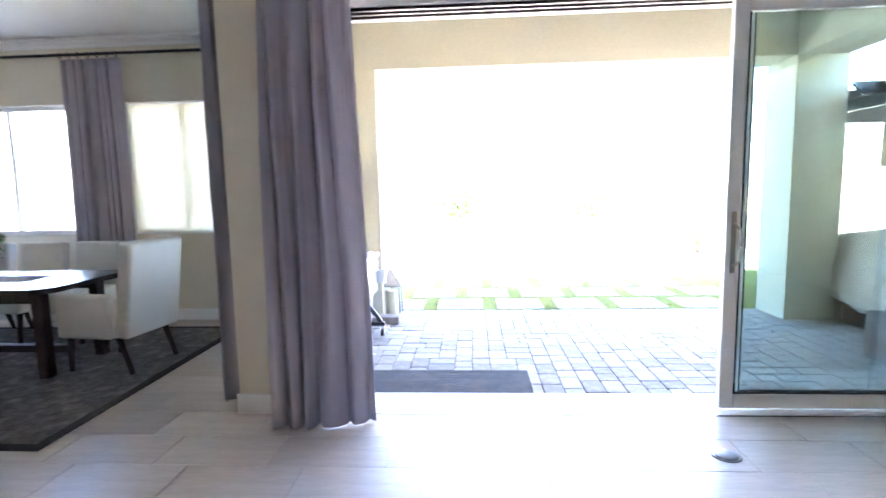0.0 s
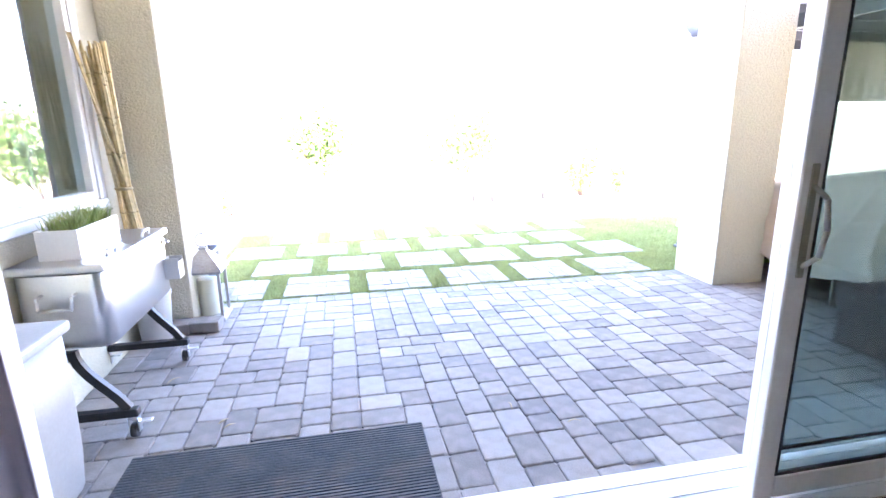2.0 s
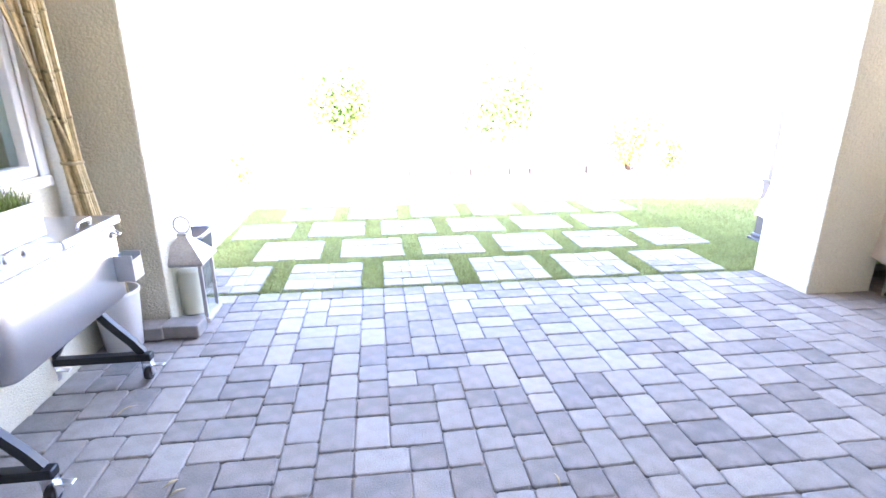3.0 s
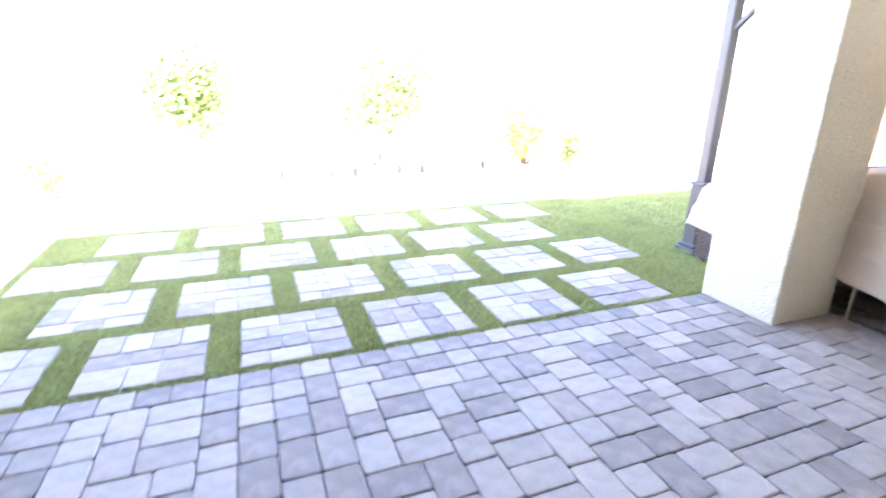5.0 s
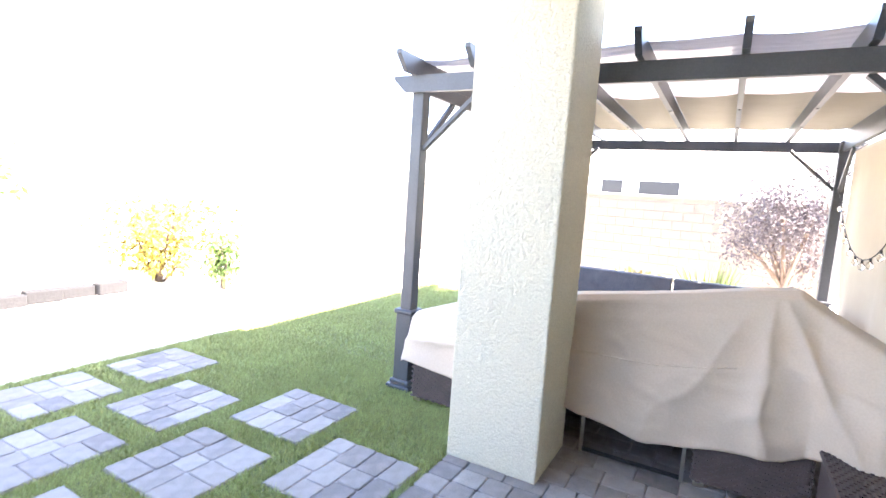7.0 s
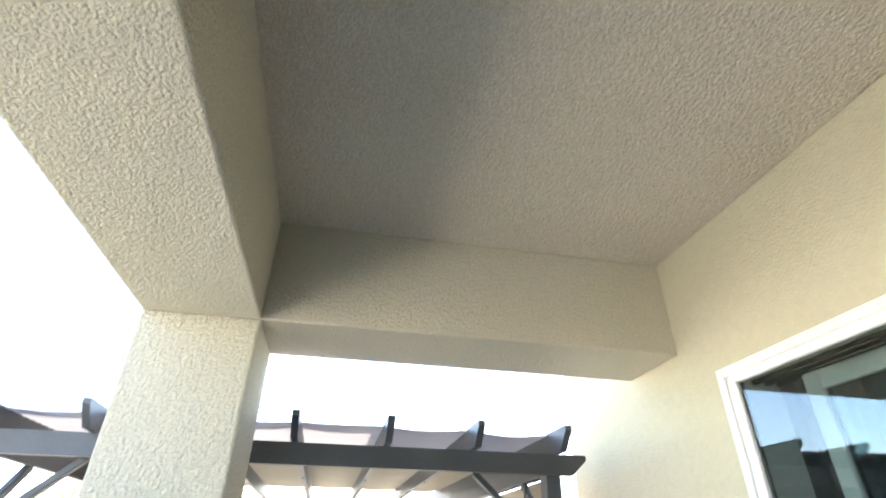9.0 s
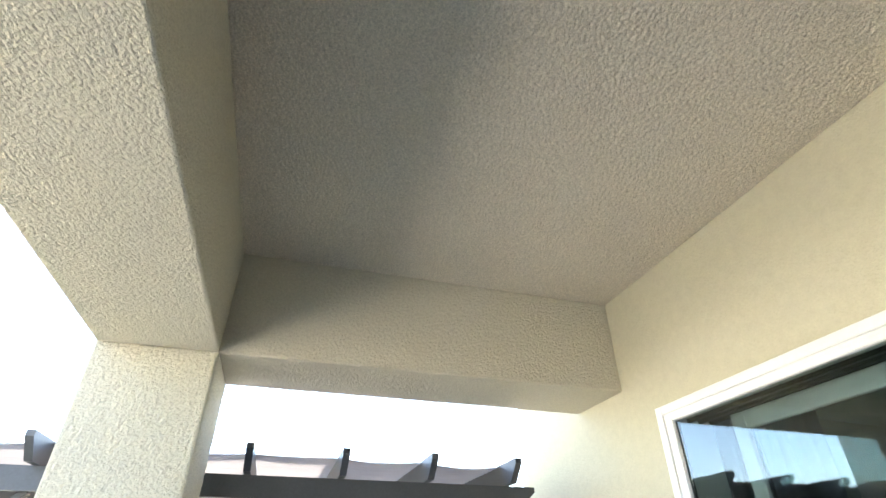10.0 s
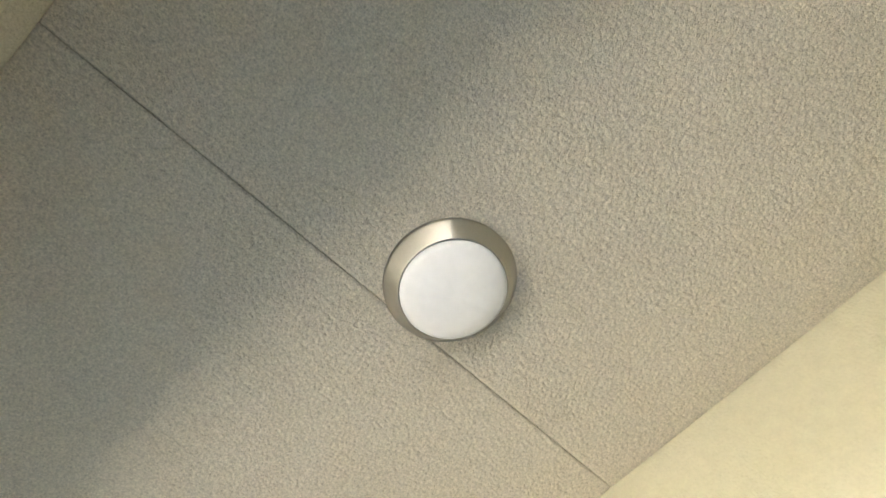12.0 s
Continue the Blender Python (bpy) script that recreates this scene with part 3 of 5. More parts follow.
# ---- curtains ----
def curtain_sheet(p0, p1, z0, z1, folds, depth, seed, pinch=0.0, spread=0.0, n=120):
    """A pleated hanging sheet from p0 to p1 (plan places)."""
    rnd = random.Random(seed)
    ph = [rnd.uniform(0, 6.28) for _ in range(4)]
    a, b = Vector((*p0, 0)), Vector((*p1, 0))
    d = (b - a).normalized()
    nrm = Vector((-d.y, d.x, 0))
    bm = bmesh.new()

    def fn(u, v):
        z = z1 + (z0 - z1) * v
        amp = depth * (0.55 + 0.45 * v)
        wander = noise.noise(Vector((u * 3.1 + seed, v * 0.9, seed))) * 0.16 + noise.noise(Vector((u * 7 + seed, v * 1.6, 3.3))) * 0.05
        ang = 2 * math.pi * folds * (u + wander)
        amp *= 0.75 + 0.7 * noise.noise(Vector((u * 4.3, v * 1.2, seed + 8.0)))
        off = amp * (math.sin(ang) + 0.25 * math.sin(2 * ang + ph[2] + v * 1.5)) + 0.006 * noise.noise(Vector((u * 22, v * 9, seed)))
        s = 0.5 + (u - 0.5) * (1 - pinch * (1 - v) + spread * v)
        along = s + 0.012 * math.cos(ang) + 0.006 * math.sin(5 * v + ph[3])
        return a + (b - a) * along + nrm * off + Vector((0, 0, z))
    return sheet(bm, n, 36, fn)


def rod_with_rings(name, a, b, rings, label, r=0.016):
    rod = thing(name, a, label, "curtain rod")
    part("bar", cyl(bmesh.new(), a, b, r, n=14), ROD, rod)
    for e in (a, b):
        part("finial", lathe(bmesh.new(), [(0.012, -0.03), (0.028, -0.015), (0.032, 0.0), (0.026, 0.018), (0.008, 0.03)], e, 14), ROD, rod)
    for t in rings:
        p = Vector(a).lerp(Vector(b), t)
        d = (Vector(b) - Vector(a)).normalized()
        g = bmesh.new()
        s = d.cross(Vector((0, 0, 1)))
        pts = [p + 0.028 * (math.cos(k * 0.5236) * s + math.sin(k * 0.5236) * Vector((0, 0, 1))) - Vector((0, 0, 0.008)) for k in range(13)]
        tube(g, pts, 0.004, 6)
        part("ring", g, ROD, rod)
    return rod


solo("curtain", curtain_sheet((-1.14, 2.79), (-0.57, 2.88), FLOOR + 0.01, 2.97, 4.5, 0.055, 3, pinch=0.12, spread=0.10, n=200), CURTAIN, "long grey fabric curtain gathered beside the open sliding door", "curtain", thick=0.004)
solo("curtain", curtain_sheet((2.74, 2.84), (3.52, 2.80), FLOOR + 0.01, 2.97, 6, 0.05, 5, n=160), CURTAIN, "long grey fabric curtain gathered at the fixed door panel", "curtain", thick=0.004)
rod_with_rings("curtain_rod", (-1.45, 2.85, 3.0), (3.95, 2.85, 3.0), [0.05, 0.07, 0.09, 0.11, 0.13, 0.86, 0.88, 0.90, 0.92, 0.94], "dark bronze curtain rod above the sliding door")
solo("curtain", curtain_sheet((-4.42, YD - 0.13), (-3.72, YD - 0.13), FLOOR + 0.01, 3.03, 6, 0.045, 7, n=120), CURTAIN, "grey curtain hanging between the two dining windows", "curtain", thick=0.004)
rod_with_rings("curtain_rod", (-7.0, YD - 0.13, 3.08), (-1.62, YD - 0.13, 3.08), [0.48, 0.50, 0.52, 0.54, 0.56, 0.58, 0.60], "dark bronze rod over the dining windows")
solo("curtain", curtain_sheet((-1.63, 3.16), (-1.63, 3.62), FLOOR + 0.01, 3.03, 4, 0.045, 9, n=90), CURTAIN, "grey curtain at the near edge of the side window", "curtain", thick=0.004)
solo("curtain", curtain_sheet((-1.60, 4.98), (-1.60, 5.32), FLOOR + 0.01, 3.03, 4, 0.04, 11, n=90), CURTAIN, "grey curtain at the far edge of the side window", "curtain", thick=0.004)

# ---- dining room ----
rug = thing("rug", (-4.6, 3.7, FLOOR), "dark patterned area rug with a plain border", "rug")
RX0, RX1, RY0, RY1 = -6.6, -2.42, 2.5, 5.15
part("field", box_of(RX0 + 0.07, RX1 - 0.07, RY0 + 0.07, RY1 - 0.07, FLOOR + 0.001, FLOOR + 0.012, r=0.003), RUG, rug)
part("border", boxes((RX0, RX1, RY0, RY0 + 0.07, FLOOR + 0.001, FLOOR + 0.011), (RX0, RX1, RY1 - 0.07, RY1, FLOOR + 0.001, FLOOR + 0.011), (RX0, RX0 + 0.07, RY0 + 0.07, RY1 - 0.07, FLOOR + 0.001, FLOOR + 0.011), (RX1 - 0.07, RX1, RY0 + 0.07, RY1 - 0.07, FLOOR + 0.001, FLOOR + 0.011), r=0.002), RUGEDGE, rug)
FR = FLOOR + 0.0125
TX0, TX1, TY0, TY1 = -5.6, -3.12, 3.42, 4.42
table = thing("dining_table", ((TX0 + TX1) / 2, (TY0 + TY1) / 2, FR), "dark espresso wooden dining table with clipped corners", "table")
tb = bmesh.new()
outline = [(TX0, TY0 + 0.12), (TX0 + 0.12, TY0), (TX1 - 0.12, TY0), (TX1, TY0 + 0.12), (TX1, TY1 - 0.12), (TX1 - 0.12, TY1), (TX0 + 0.12, TY1), (TX0, TY1 - 0.12)]
zt = FLOOR + 0.76
up = [tb.verts.new((x, y, zt)) for x, y in outline]
dn = [tb.verts.new((x, y, zt - 0.045)) for x, y in outline]
tb.faces.new(up)
tb.faces.new(dn[::-1])
for k in range(8):
    tb.faces.new((up[k], dn[k], dn[(k + 1) % 8], up[(k + 1) % 8]))
bmesh.ops.bevel(tb, geom=tb.edges[:], offset=0.006, segments=2, affect="EDGES")
part("tabletop", tb, DARKWOOD, table, "glossy dark tabletop")
part("apron", boxes((TX0 + 0.2, TX1 - 0.2, TY0 + 0.16, TY0 + 0.19, zt - 0.14, zt - 0.046), (TX0 + 0.2, TX1 - 0.2, TY1 - 0.19, TY1 - 0.16, zt - 0.14, zt - 0.046), r=0.003), DARKWOOD, table)
for x in (TX0 + 0.22, TX1 - 0.22):
    for y in (TY0 + 0.2, TY1 - 0.2):
        b = bmesh.new()
        rbox(b, x - 0.045, x + 0.045, y - 0.045, y + 0.045, FR, zt - 0.046, r=0.008)
        part("leg", b, DARKWOOD, table)
part("stretcher", box_of(TX0 + 0.25, TX1 - 0.25, (TY0 + TY1) / 2 - 0.04, (TY0 + TY1) / 2 + 0.04, FR + 0.12, FR + 0.18, r=0.006), DARKWOOD, table)
rn = bmesh.new()
sheet(rn, 40, 6, lambda u, v: Vector((TX0 + 0.2 + u * (TX1 - TX0 - 0.7), 3.78 + v * 0.3, zt + 0.003 + 0.002 * math.sin(u * 31 + v * 4))))
solo("table_runner", rn, CURTAIN, "grey cloth runner lying along the dining table", "table runner", thick=0.003)


def chair(arms, name, label):
    """Upholstered chair at the origin, facing +y."""
    c = thing(name, (0, 0, 0), label, "chair", "chairs round the dining table")
    w = 0.30 if arms else 0.25
    b = bmesh.new()
    rbox(b, -w, w, -0.26, 0.28, 0.30, 0.50, r=0.03, seg=3)
    part("seat", b, UPHOLSTERY, c)
    b = bmesh.new()
    rbox(b, -w, w, -0.06, 0.06, 0, 0.78 if arms else 0.66, r=0.03, seg=3)
    bmesh.ops.transform(b, matrix=Matrix.Translation((0, -0.28, 0.30)) @ Matrix.Rotation(radians(8), 4, "X"), verts=b.verts)
    part("backrest", b, UPHOLSTERY, c)
    if arms:
        for s in (-1, 1):
            b = bmesh.new()
            rbox(b, s * (w + 0.0) - 0.04, s * (w + 0.0) + 0.04, -0.22, 0.27, 0.30, 0.66, r=0.025, seg=2)
            part("armrest", b, UPHOLSTERY, c)
    for x in (-w + 0.05, w - 0.05):
        for y, lean in ((0.23, 0.03), (-0.22, -0.10)):
            b = bmesh.new()
            cyl(b, (x, y + lean, 0), (x, y, 0.302), 0.018, 0.027, 8)
            part("leg", b, DARKWOOD, c)
    return c


arm = chair(True, "dining_armchair", "white upholstered armchair at the head of the table")
arm.location, arm.rotation_euler = (-2.97, 3.98, FR), (0, 0, radians(83))
side = chair(False, "dining_chair", "white upholstered dining chair pushed in under the window")
side.matrix_basis = pose(-3.98, 4.78, FR, 0, 0, 180)
for x in (-4.62, -5.24):
    copy_thing(side, pose(x, 4.78, FR, 0, 0, 180 + (x + 4.62) * 4))
bench = thing("dining_bench", (-4.3, 3.1, FR), "dark wooden bench along the near table side", "bench")
part("seat", box_of(-5.1, -3.42, 2.92, 3.28, FR + 0.40, FR + 0.45, r=0.008), DARKWOOD, bench)
for x in (-4.95, -3.57):
    for y in (2.97, 3.23):
        part("leg", cyl(bmesh.new(), (x + (0.05 if x > -4 else -0.05), y, FR), (x, y, FR + 0.40), 0.03, 0.036, 8), DARKWOOD, bench)
part("stretcher", box_of(-4.9, -3.6, 3.08, 3.12, FR + 0.2, FR + 0.25, r=0.004), DARKWOOD, bench)
vase = thing("flower_vase", (-4.02, 3.86, zt + 0.006), "dark vase with a small green plant on the table", "vase")
part("pot", lathe(bmesh.new(), [(0.04, 0), (0.06, 0.05), (0.065, 0.12), (0.045, 0.2), (0.05, 0.22)], (-4.02, 3.86, zt + 0.006), 20), DARKWOOD, vase)


def leaf_cloud(centre, radii, count, size, seed, shell=0.35, droop=0.3, aspect=2.2):
    """Many small pointed leaves spread through an ellipsoid, unevenly."""
    rnd = np.random.RandomState(seed)
    d = rnd.normal(size=(count, 3))
    d /= np.linalg.norm(d, axis=1)[:, None]
    rad = (shell + (1 - shell) * rnd.rand(count) ** 0.6)
    lump = 1 + 0.28 * np.sin(3.1 * d[:, 0] * 2 + seed) * np.cos(2.7 * d[:, 1] * 2 + 1.3 * seed) + 0.18 * np.sin(7 * d[:, 2] + 5 * d[:, 0] + seed)
    p = np.array(centre) + d * (rad * lump)[:, None] * np.array(radii)
    ax = rnd.normal(size=(count, 3)) + d * 0.6 - np.array([0, 0, droop])
    ax /= np.linalg.norm(ax, axis=1)[:, None]
    sd = np.cross(ax, rnd.normal(size=(count, 3)))
    sd /= np.linalg.norm(sd, axis=1)[:, None] + 1e-9
    L = (size * (0.6 + 0.8 * rnd.rand(count)))[:, None]
    W = L / aspect
    nn = np.cross(ax, sd)
    v = np.stack([p, p + ax * L * 0.5 + sd * W * 0.5 + nn * L * 0.08, p + ax * L, p + ax * L * 0.5 - sd * W * 0.5 + nn * L * 0.08], 1).reshape(-1, 3)
    return v


def leaves(name, clouds, mat, parent, label=""):
    v = np.concatenate(clouds) - np.array(origin(parent))
    idx = np.arange(len(v)).reshape(-1, 4)
    me = from_arrays(name, v.tolist(), idx.tolist(), mat)
    ob = new(name, me)
    ob.parent = parent
    if label:
        ob["label"] = label
    return ob


leaves("foliage", [leaf_cloud((-4.02, 3.86, zt + 0.33), (0.13, 0.13, 0.14), 260, 0.06, 4)], LEAF, vase)
disc = thing("floor_outlet", (1.4, 2.54, FLOOR), "small round grey metal floor outlet cover", "floor outlet")
part("lid", lathe(bmesh.new(), [(0.062, 0.001), (0.062, 0.006), (0.05, 0.012), (0.02, 0.014)], (1.4, 2.54, FLOOR), 28), GREYLID, disc)
part("rim", lathe(bmesh.new(), [(0.075, 0.0005), (0.075, 0.003), (0.063, 0.005)], (1.4, 2.54, FLOOR), 28), GREYLID, disc)

# ---- patio things ----
mat_thing = thing("doormat", (-0.17, 3.78, 0), "dark grey ribbed rubber-backed doormat on the pavers", "doormat")
MX0, MX1, MY0, MY1 = -0.85, 0.51, 3.46, 4.03
part("backing", box_of(MX0, MX1, MY0, MY1, 0.002, 0.008), RUBBER, mat_thing)
n_rib = 30
for k in range(n_rib):
    y = MY0 + (k + 0.5) * (MY1 - MY0) / n_rib
    part("rib", box_of(MX0 + 0.004, MX1 - 0.004, y - 0.006, y + 0.006, 0.008, 0.016, r=0.002), MATRIB, mat_thing)

cooler = thing("rolling_cooler", (-1.14, 4.67, 0), "stainless steel rolling patio cooler on a black steel stand", "cooler")
CX0, CX1, CY0, CY1 = -1.325, -0.935, 4.25, 5.15
b = bmesh.new()
def body_ring(z, inset):
    pts = []
    r = 0.07
    for cx, cy, a0 in ((CX1 - r, CY1 - r, 0), (CX0 + r, CY1 - r, 90), (CX0 + r, CY0 + r, 180), (CX1 - r, CY0 + r, 270)):
        for k in range(7):
            a = radians(a0 + k * 15)
            pts.append((cx + (r - inset) * math.cos(a), cy + (r - inset) * math.sin(a), z))
    return pts
rings = [[b.verts.new(p) for p in body_ring(z, i)] for z, i in ((0.475, 0.05), (0.48, 0.02), (0.50, 0.0), (0.845, 0.0), (0.85, 0.004))]
for q, r in zip(rings[:-1], rings[1:]):
    for k in range(28):
        f = b.faces.new((q[k], q[(k + 1) % 28], r[(k + 1) % 28], r[k]))
        f.smooth = True
b.faces.new(rings[0][::-1])
b.faces.new(rings[-1])
part("body", b, STEEL, cooler)
for y0, y1 in ((CY0 - 0.008, 4.668), (4.674, CY1 + 0.008)):
    b = bmesh.new()
    rbox(b, CX0 - 0.008, CX1 + 0.010, y0, y1, 0.853, 0.895, r=0.012, seg=3)
    lid = part("lid", b, STEEL, cooler)
    h = bmesh.new()
    ym = (y0 + y1) / 2
    tube(h, [(CX1 - 0.035, ym - 0.05, 0.895), (CX1 - 0.03, ym - 0.05, 0.925), (CX1 - 0.03, ym + 0.05, 0.925), (CX1 - 0.035, ym + 0.05, 0.895)], 0.007)
    part("handle", h, STEEL, lid)
b = bmesh.new()
for y0, y1 in ((5.03, 5.036), (5.124, 5.13)):
    rbox(b, CX1 + 0.001, CX1 + 0.085, y0, y1, 0.585, 0.715)
rbox(b, CX1 + 0.001, CX1 + 0.006, 5.036, 5.124, 0.585, 0.715)
rbox(b, CX1 + 0.079, CX1 + 0.085, 5.036, 5.124, 0.585, 0.690)
rbox(b, CX1 + 0.006, CX1 + 0.079, 5.036, 5.124, 0.585, 0.591)
part("cap_catcher", b, STEEL, cooler, "square steel bottle cap catcher")
b = bmesh.new()
rbox(b, CX1 + 0.001, CX1 + 0.008, 5.05, 5.10, 0.80, 0.835, r=0.003)
tube(b, [(CX1 + 0.006, 5.06, 0.83), (CX1 + 0.03, 5.06, 0.815), (CX1 + 0.03, 5.09, 0.815), (CX1 + 0.006, 5.09, 0.83)], 0.004, 6)
part("bottle_opener", b, STEEL_DARK, cooler)
b = bmesh.new()
tube(b, [(-1.2, CY0 - 0.002, 0.76), (-1.2, CY0 - 0.045, 0.76), (-1.2, CY0 - 0.055, 0.70), (-1.06, CY0 - 0.055, 0.70), (-1.06, CY0 - 0.045, 0.76), (-1.06, CY0 - 0.002, 0.76)], 0.008)
part("side_handle", b, STEEL, cooler)
for yy in (4.24, 5.10):
    b = bmesh.new()
    rbox(b, -1.40, -0.875, yy - 0.025, yy + 0.025, 0.115, 0.155, r=0.004)
    stand = part("stand", b, BLACKMETAL, cooler, "black steel stand with curved legs")
    for s in (-1, 1):
        b = bmesh.new()
        pts = []
        for k in range(9):
            t = k / 8
            pts.append((-1.137 + s * (0.02 + 0.20 * (1 - math.sin(t * math.pi / 2)) + 0.0), yy, 0.155 + 0.325 * t ** 0.8))
        ring = None
        for k, p in enumerate(pts):
            a_, c_ = Vector(pts[max(k - 1, 0)]), Vector(pts[min(k + 1, 8)])
            t_ = (c_ - a_).normalized()
            n_ = Vector((t_.z, 0, -t_.x)) * 0.02
            w_ = Vector((0, 0.016, 0))
            new_ring = [b.verts.new(Vector(p) + e) for e in (n_ + w_, n_ - w_, -n_ - w_, -n_ + w_)]
            if ring:
                for m_ in range(4):
                    b.faces.new((ring[m_], ring[(m_ + 1) % 4], new_ring[(m_ + 1) % 4], new_ring[m_]))
            else:
                b.faces.new(new_ring[::-1])
            ring = new_ring
        b.faces.new(ring)
        part("curved_leg", b, BLACKMETAL, stand)
    for x in (-1.37, -0.905):
        b = bmesh.new()
        cyl(b, (x - 0.014, yy, 0.037), (x + 0.014, yy, 0.037), 0.036, n=20)
        cyl(b, (x - 0.018, yy, 0.037), (x + 0.018, yy, 0.037), 0.012, n=10)
        w = part("caster_wheel", b, RUBBER, stand, "black rubber caster wheel")
        b = bmesh.new()
        rbox(b, x - 0.024, x - 0.019, yy - 0.016, yy + 0.020, 0.03, 0.10)
        rbox(b, x + 0.019, x + 0.024, yy - 0.016, yy + 0.020, 0.03, 0.10)
        rbox(b, x - 0.024, x + 0.024, yy - 0.022, yy + 0.022, 0.10, 0.115, r=0.002)
        rbox(b, x + 0.024, x + 0.085, yy - 0.018, yy + 0.014, 0.080, 0.088, r=0.002)
        part("caster_fork", b, STEEL, stand, "zinc caster fork with brake tab")

planter = thing("planter_box", (-1.14, 4.55, 0.895), "white rectangular planter of green grass on the cooler lid", "planter")
b = bmesh.new()
px0, px1, py0, py1 = -1.235, -1.055, 4.35, 4.80
rbox(b, px0, px1, py0, py0 + 0.012, 0.897, 1.04)
rbox(b, px0, px1, py1 - 0.012, py1, 0.897, 1.04)
rbox(b, px0, px0 + 0.012, py0 + 0.012, py1 - 0.012, 0.897, 1.04)
rbox(b, px1 - 0.012, px1, py0 + 0.012, py1 - 0.012, 0.897, 1.04)
rbox(b, px0 + 0.012, px1 - 0.012, py0 + 0.012, py1 - 0.012, 0.897, 0.91)
part("box", b, WHITEPLASTIC, planter)
part("soil", box_of(px0 + 0.013, px1 - 0.013, py0 + 0.013, py1 - 0.013, 0.911, 1.02), SOIL, planter)


def blades(xs, ys, z, h, w, lean, rnd):
    """Thin upright blades, one triangle each."""
    n = len(xs)
    a = rnd.rand(n) * 6.283
    hh = h * (0.55 + 0.6 * rnd.rand(n))
    lx, ly = rnd.normal(size=n) * lean * hh, rnd.normal(size=n) * lean * hh
    base = np.stack([xs, ys, np.full(n, z)], 1)
    side = np.stack([np.cos(a), np.sin(a), np.zeros(n)], 1) * (w / 2)
    tip = base + np.stack([lx, ly, hh], 1)
    return np.stack([base - side, base + side, tip], 1).reshape(-1, 3)


rnd = np.random.RandomState(5)
v = blades(px0 + 0.02 + rnd.rand(900) * 0.14, py0 + 0.02 + rnd.rand(900) * 0.41, 1.019, 0.105, 0.006, 0.35, rnd) - np.array((-1.14, 4.55, 0.895))
ob = new("grass", from_arrays("grass", v.tolist(), np.arange(len(v)).reshape(-1, 3).tolist(), PLANTGRASS))
ob.parent = planter
ob["label"] = "bright green ornamental grass"

bin_thing = thing("storage_bin", (-1.14, 3.72, 0), "off-white bin with a grey lid between door and cooler", "bin")
b = bmesh.new()
rg = []
for z, s in ((0.0, 0.86), (0.02, 0.9), (0.18, 0.97), (0.42, 1.0), (0.70, 1.0)):
    ring = []
    for cx, cy, a0 in ((0.13, 0.16, 0), (-0.13, 0.16, 90), (-0.13, -0.16, 180), (0.13, -0.16, 270)):
        for k in range(6):
            a = radians(a0 + k * 18)
            ring.append(b.verts.new((-1.14 + s * (cx + 0.05 * math.cos(a)), 3.72 + s * (cy + 0.05 * math.sin(a)), z)))
    rg.append(ring)
for q, r in zip(rg[:-1], rg[1:]):
    for k in range(24):
        f = b.faces.new((q[k], q[(k + 1) % 24], r[(k + 1) % 24], r[k]))
        f.smooth = True
b.faces.new(rg[0][::-1])
b.faces.new(rg[-1])
part("body", b, BINPLASTIC, bin_thing)
part("lid", box_of(-1.325, -0.945, 3.50, 3.94, 0.70, 0.745, r=0.012, seg=2), GREYLID, bin_thing, "grey lid")

pot = thing("bamboo_pot", (-1.205, 5.50, 0), "plain white pot holding the bamboo canes", "pot")
part("body", lathe(bmesh.new(), [(0.09, 0.003), (0.10, 0.01), (0.125, 0.34), (0.132, 0.35), (0.132, 0.37), (0.118, 0.37), (0.115, 0.30)], (-1.205, 5.50, 0), 28), WHITEPLASTIC, pot)
part("soil", lathe(bmesh.new(), [(0.113, 0.30), (0.06, 0.306)], (-1.205, 5.50, 0), 24), SOIL, pot)
bamboo = thing("bamboo_bundle", (-1.205, 5.50, 0), "tied bundle of dry bamboo canes leaning in the corner", "bamboo bundle")
rb = random.Random(4)
for k in range(40):
    a, rr = rb.uniform(0, 6.28), 0.075 * rb.random() ** 0.5
    lean = rb.uniform(0.7, 1.5)
    p0 = Vector((-1.205 + rr * math.cos(a), 5.50 + rr * math.sin(a), 0.29))
    pm = Vector((-1.245 + 0.55 * rr * math.cos(a), 5.44 + 0.6 * rr * math.sin(a), 1.12))
    top = Vector((-1.262 + rr * 0.9 * math.cos(a), 5.37 + rr * lean * math.sin(a) * 1.05, rb.uniform(1.92, 2.03)))
    if k in (3, 9):
        top = Vector((-1.31, 5.17 + 0.05 * k / 9, 2.05))
    top.x = max(top.x, -1.325)
    b = bmesh.new()
    r = rb.uniform(0.007, 0.011)
    cyl(b, p0, pm, r, r * 0.95, 7)
    cyl(b, pm, top, r * 0.95, r * 0.8, 7)
    for t in (0.25, 0.5, 0.8):
        p = p0.lerp(pm, t)
        cyl(b, p, p + (pm - p0).normalized() * 0.012, r * 1.2, r * 1.2, 7)
        p = pm.lerp(top, t)
        cyl(b, p, p + (top - pm).normalized() * 0.012, r * 1.15, r * 1.15, 7)
    part("cane", b, BAMBOO, bamboo)
part("tie", lathe(bmesh.new(), [(0.050, 0), (0.054, 0.005), (0.054, 0.012), (0.050, 0.017)], (-1.245, 5.44, 1.11), 18), BAMBOO, bamboo, "twine tie round the canes")

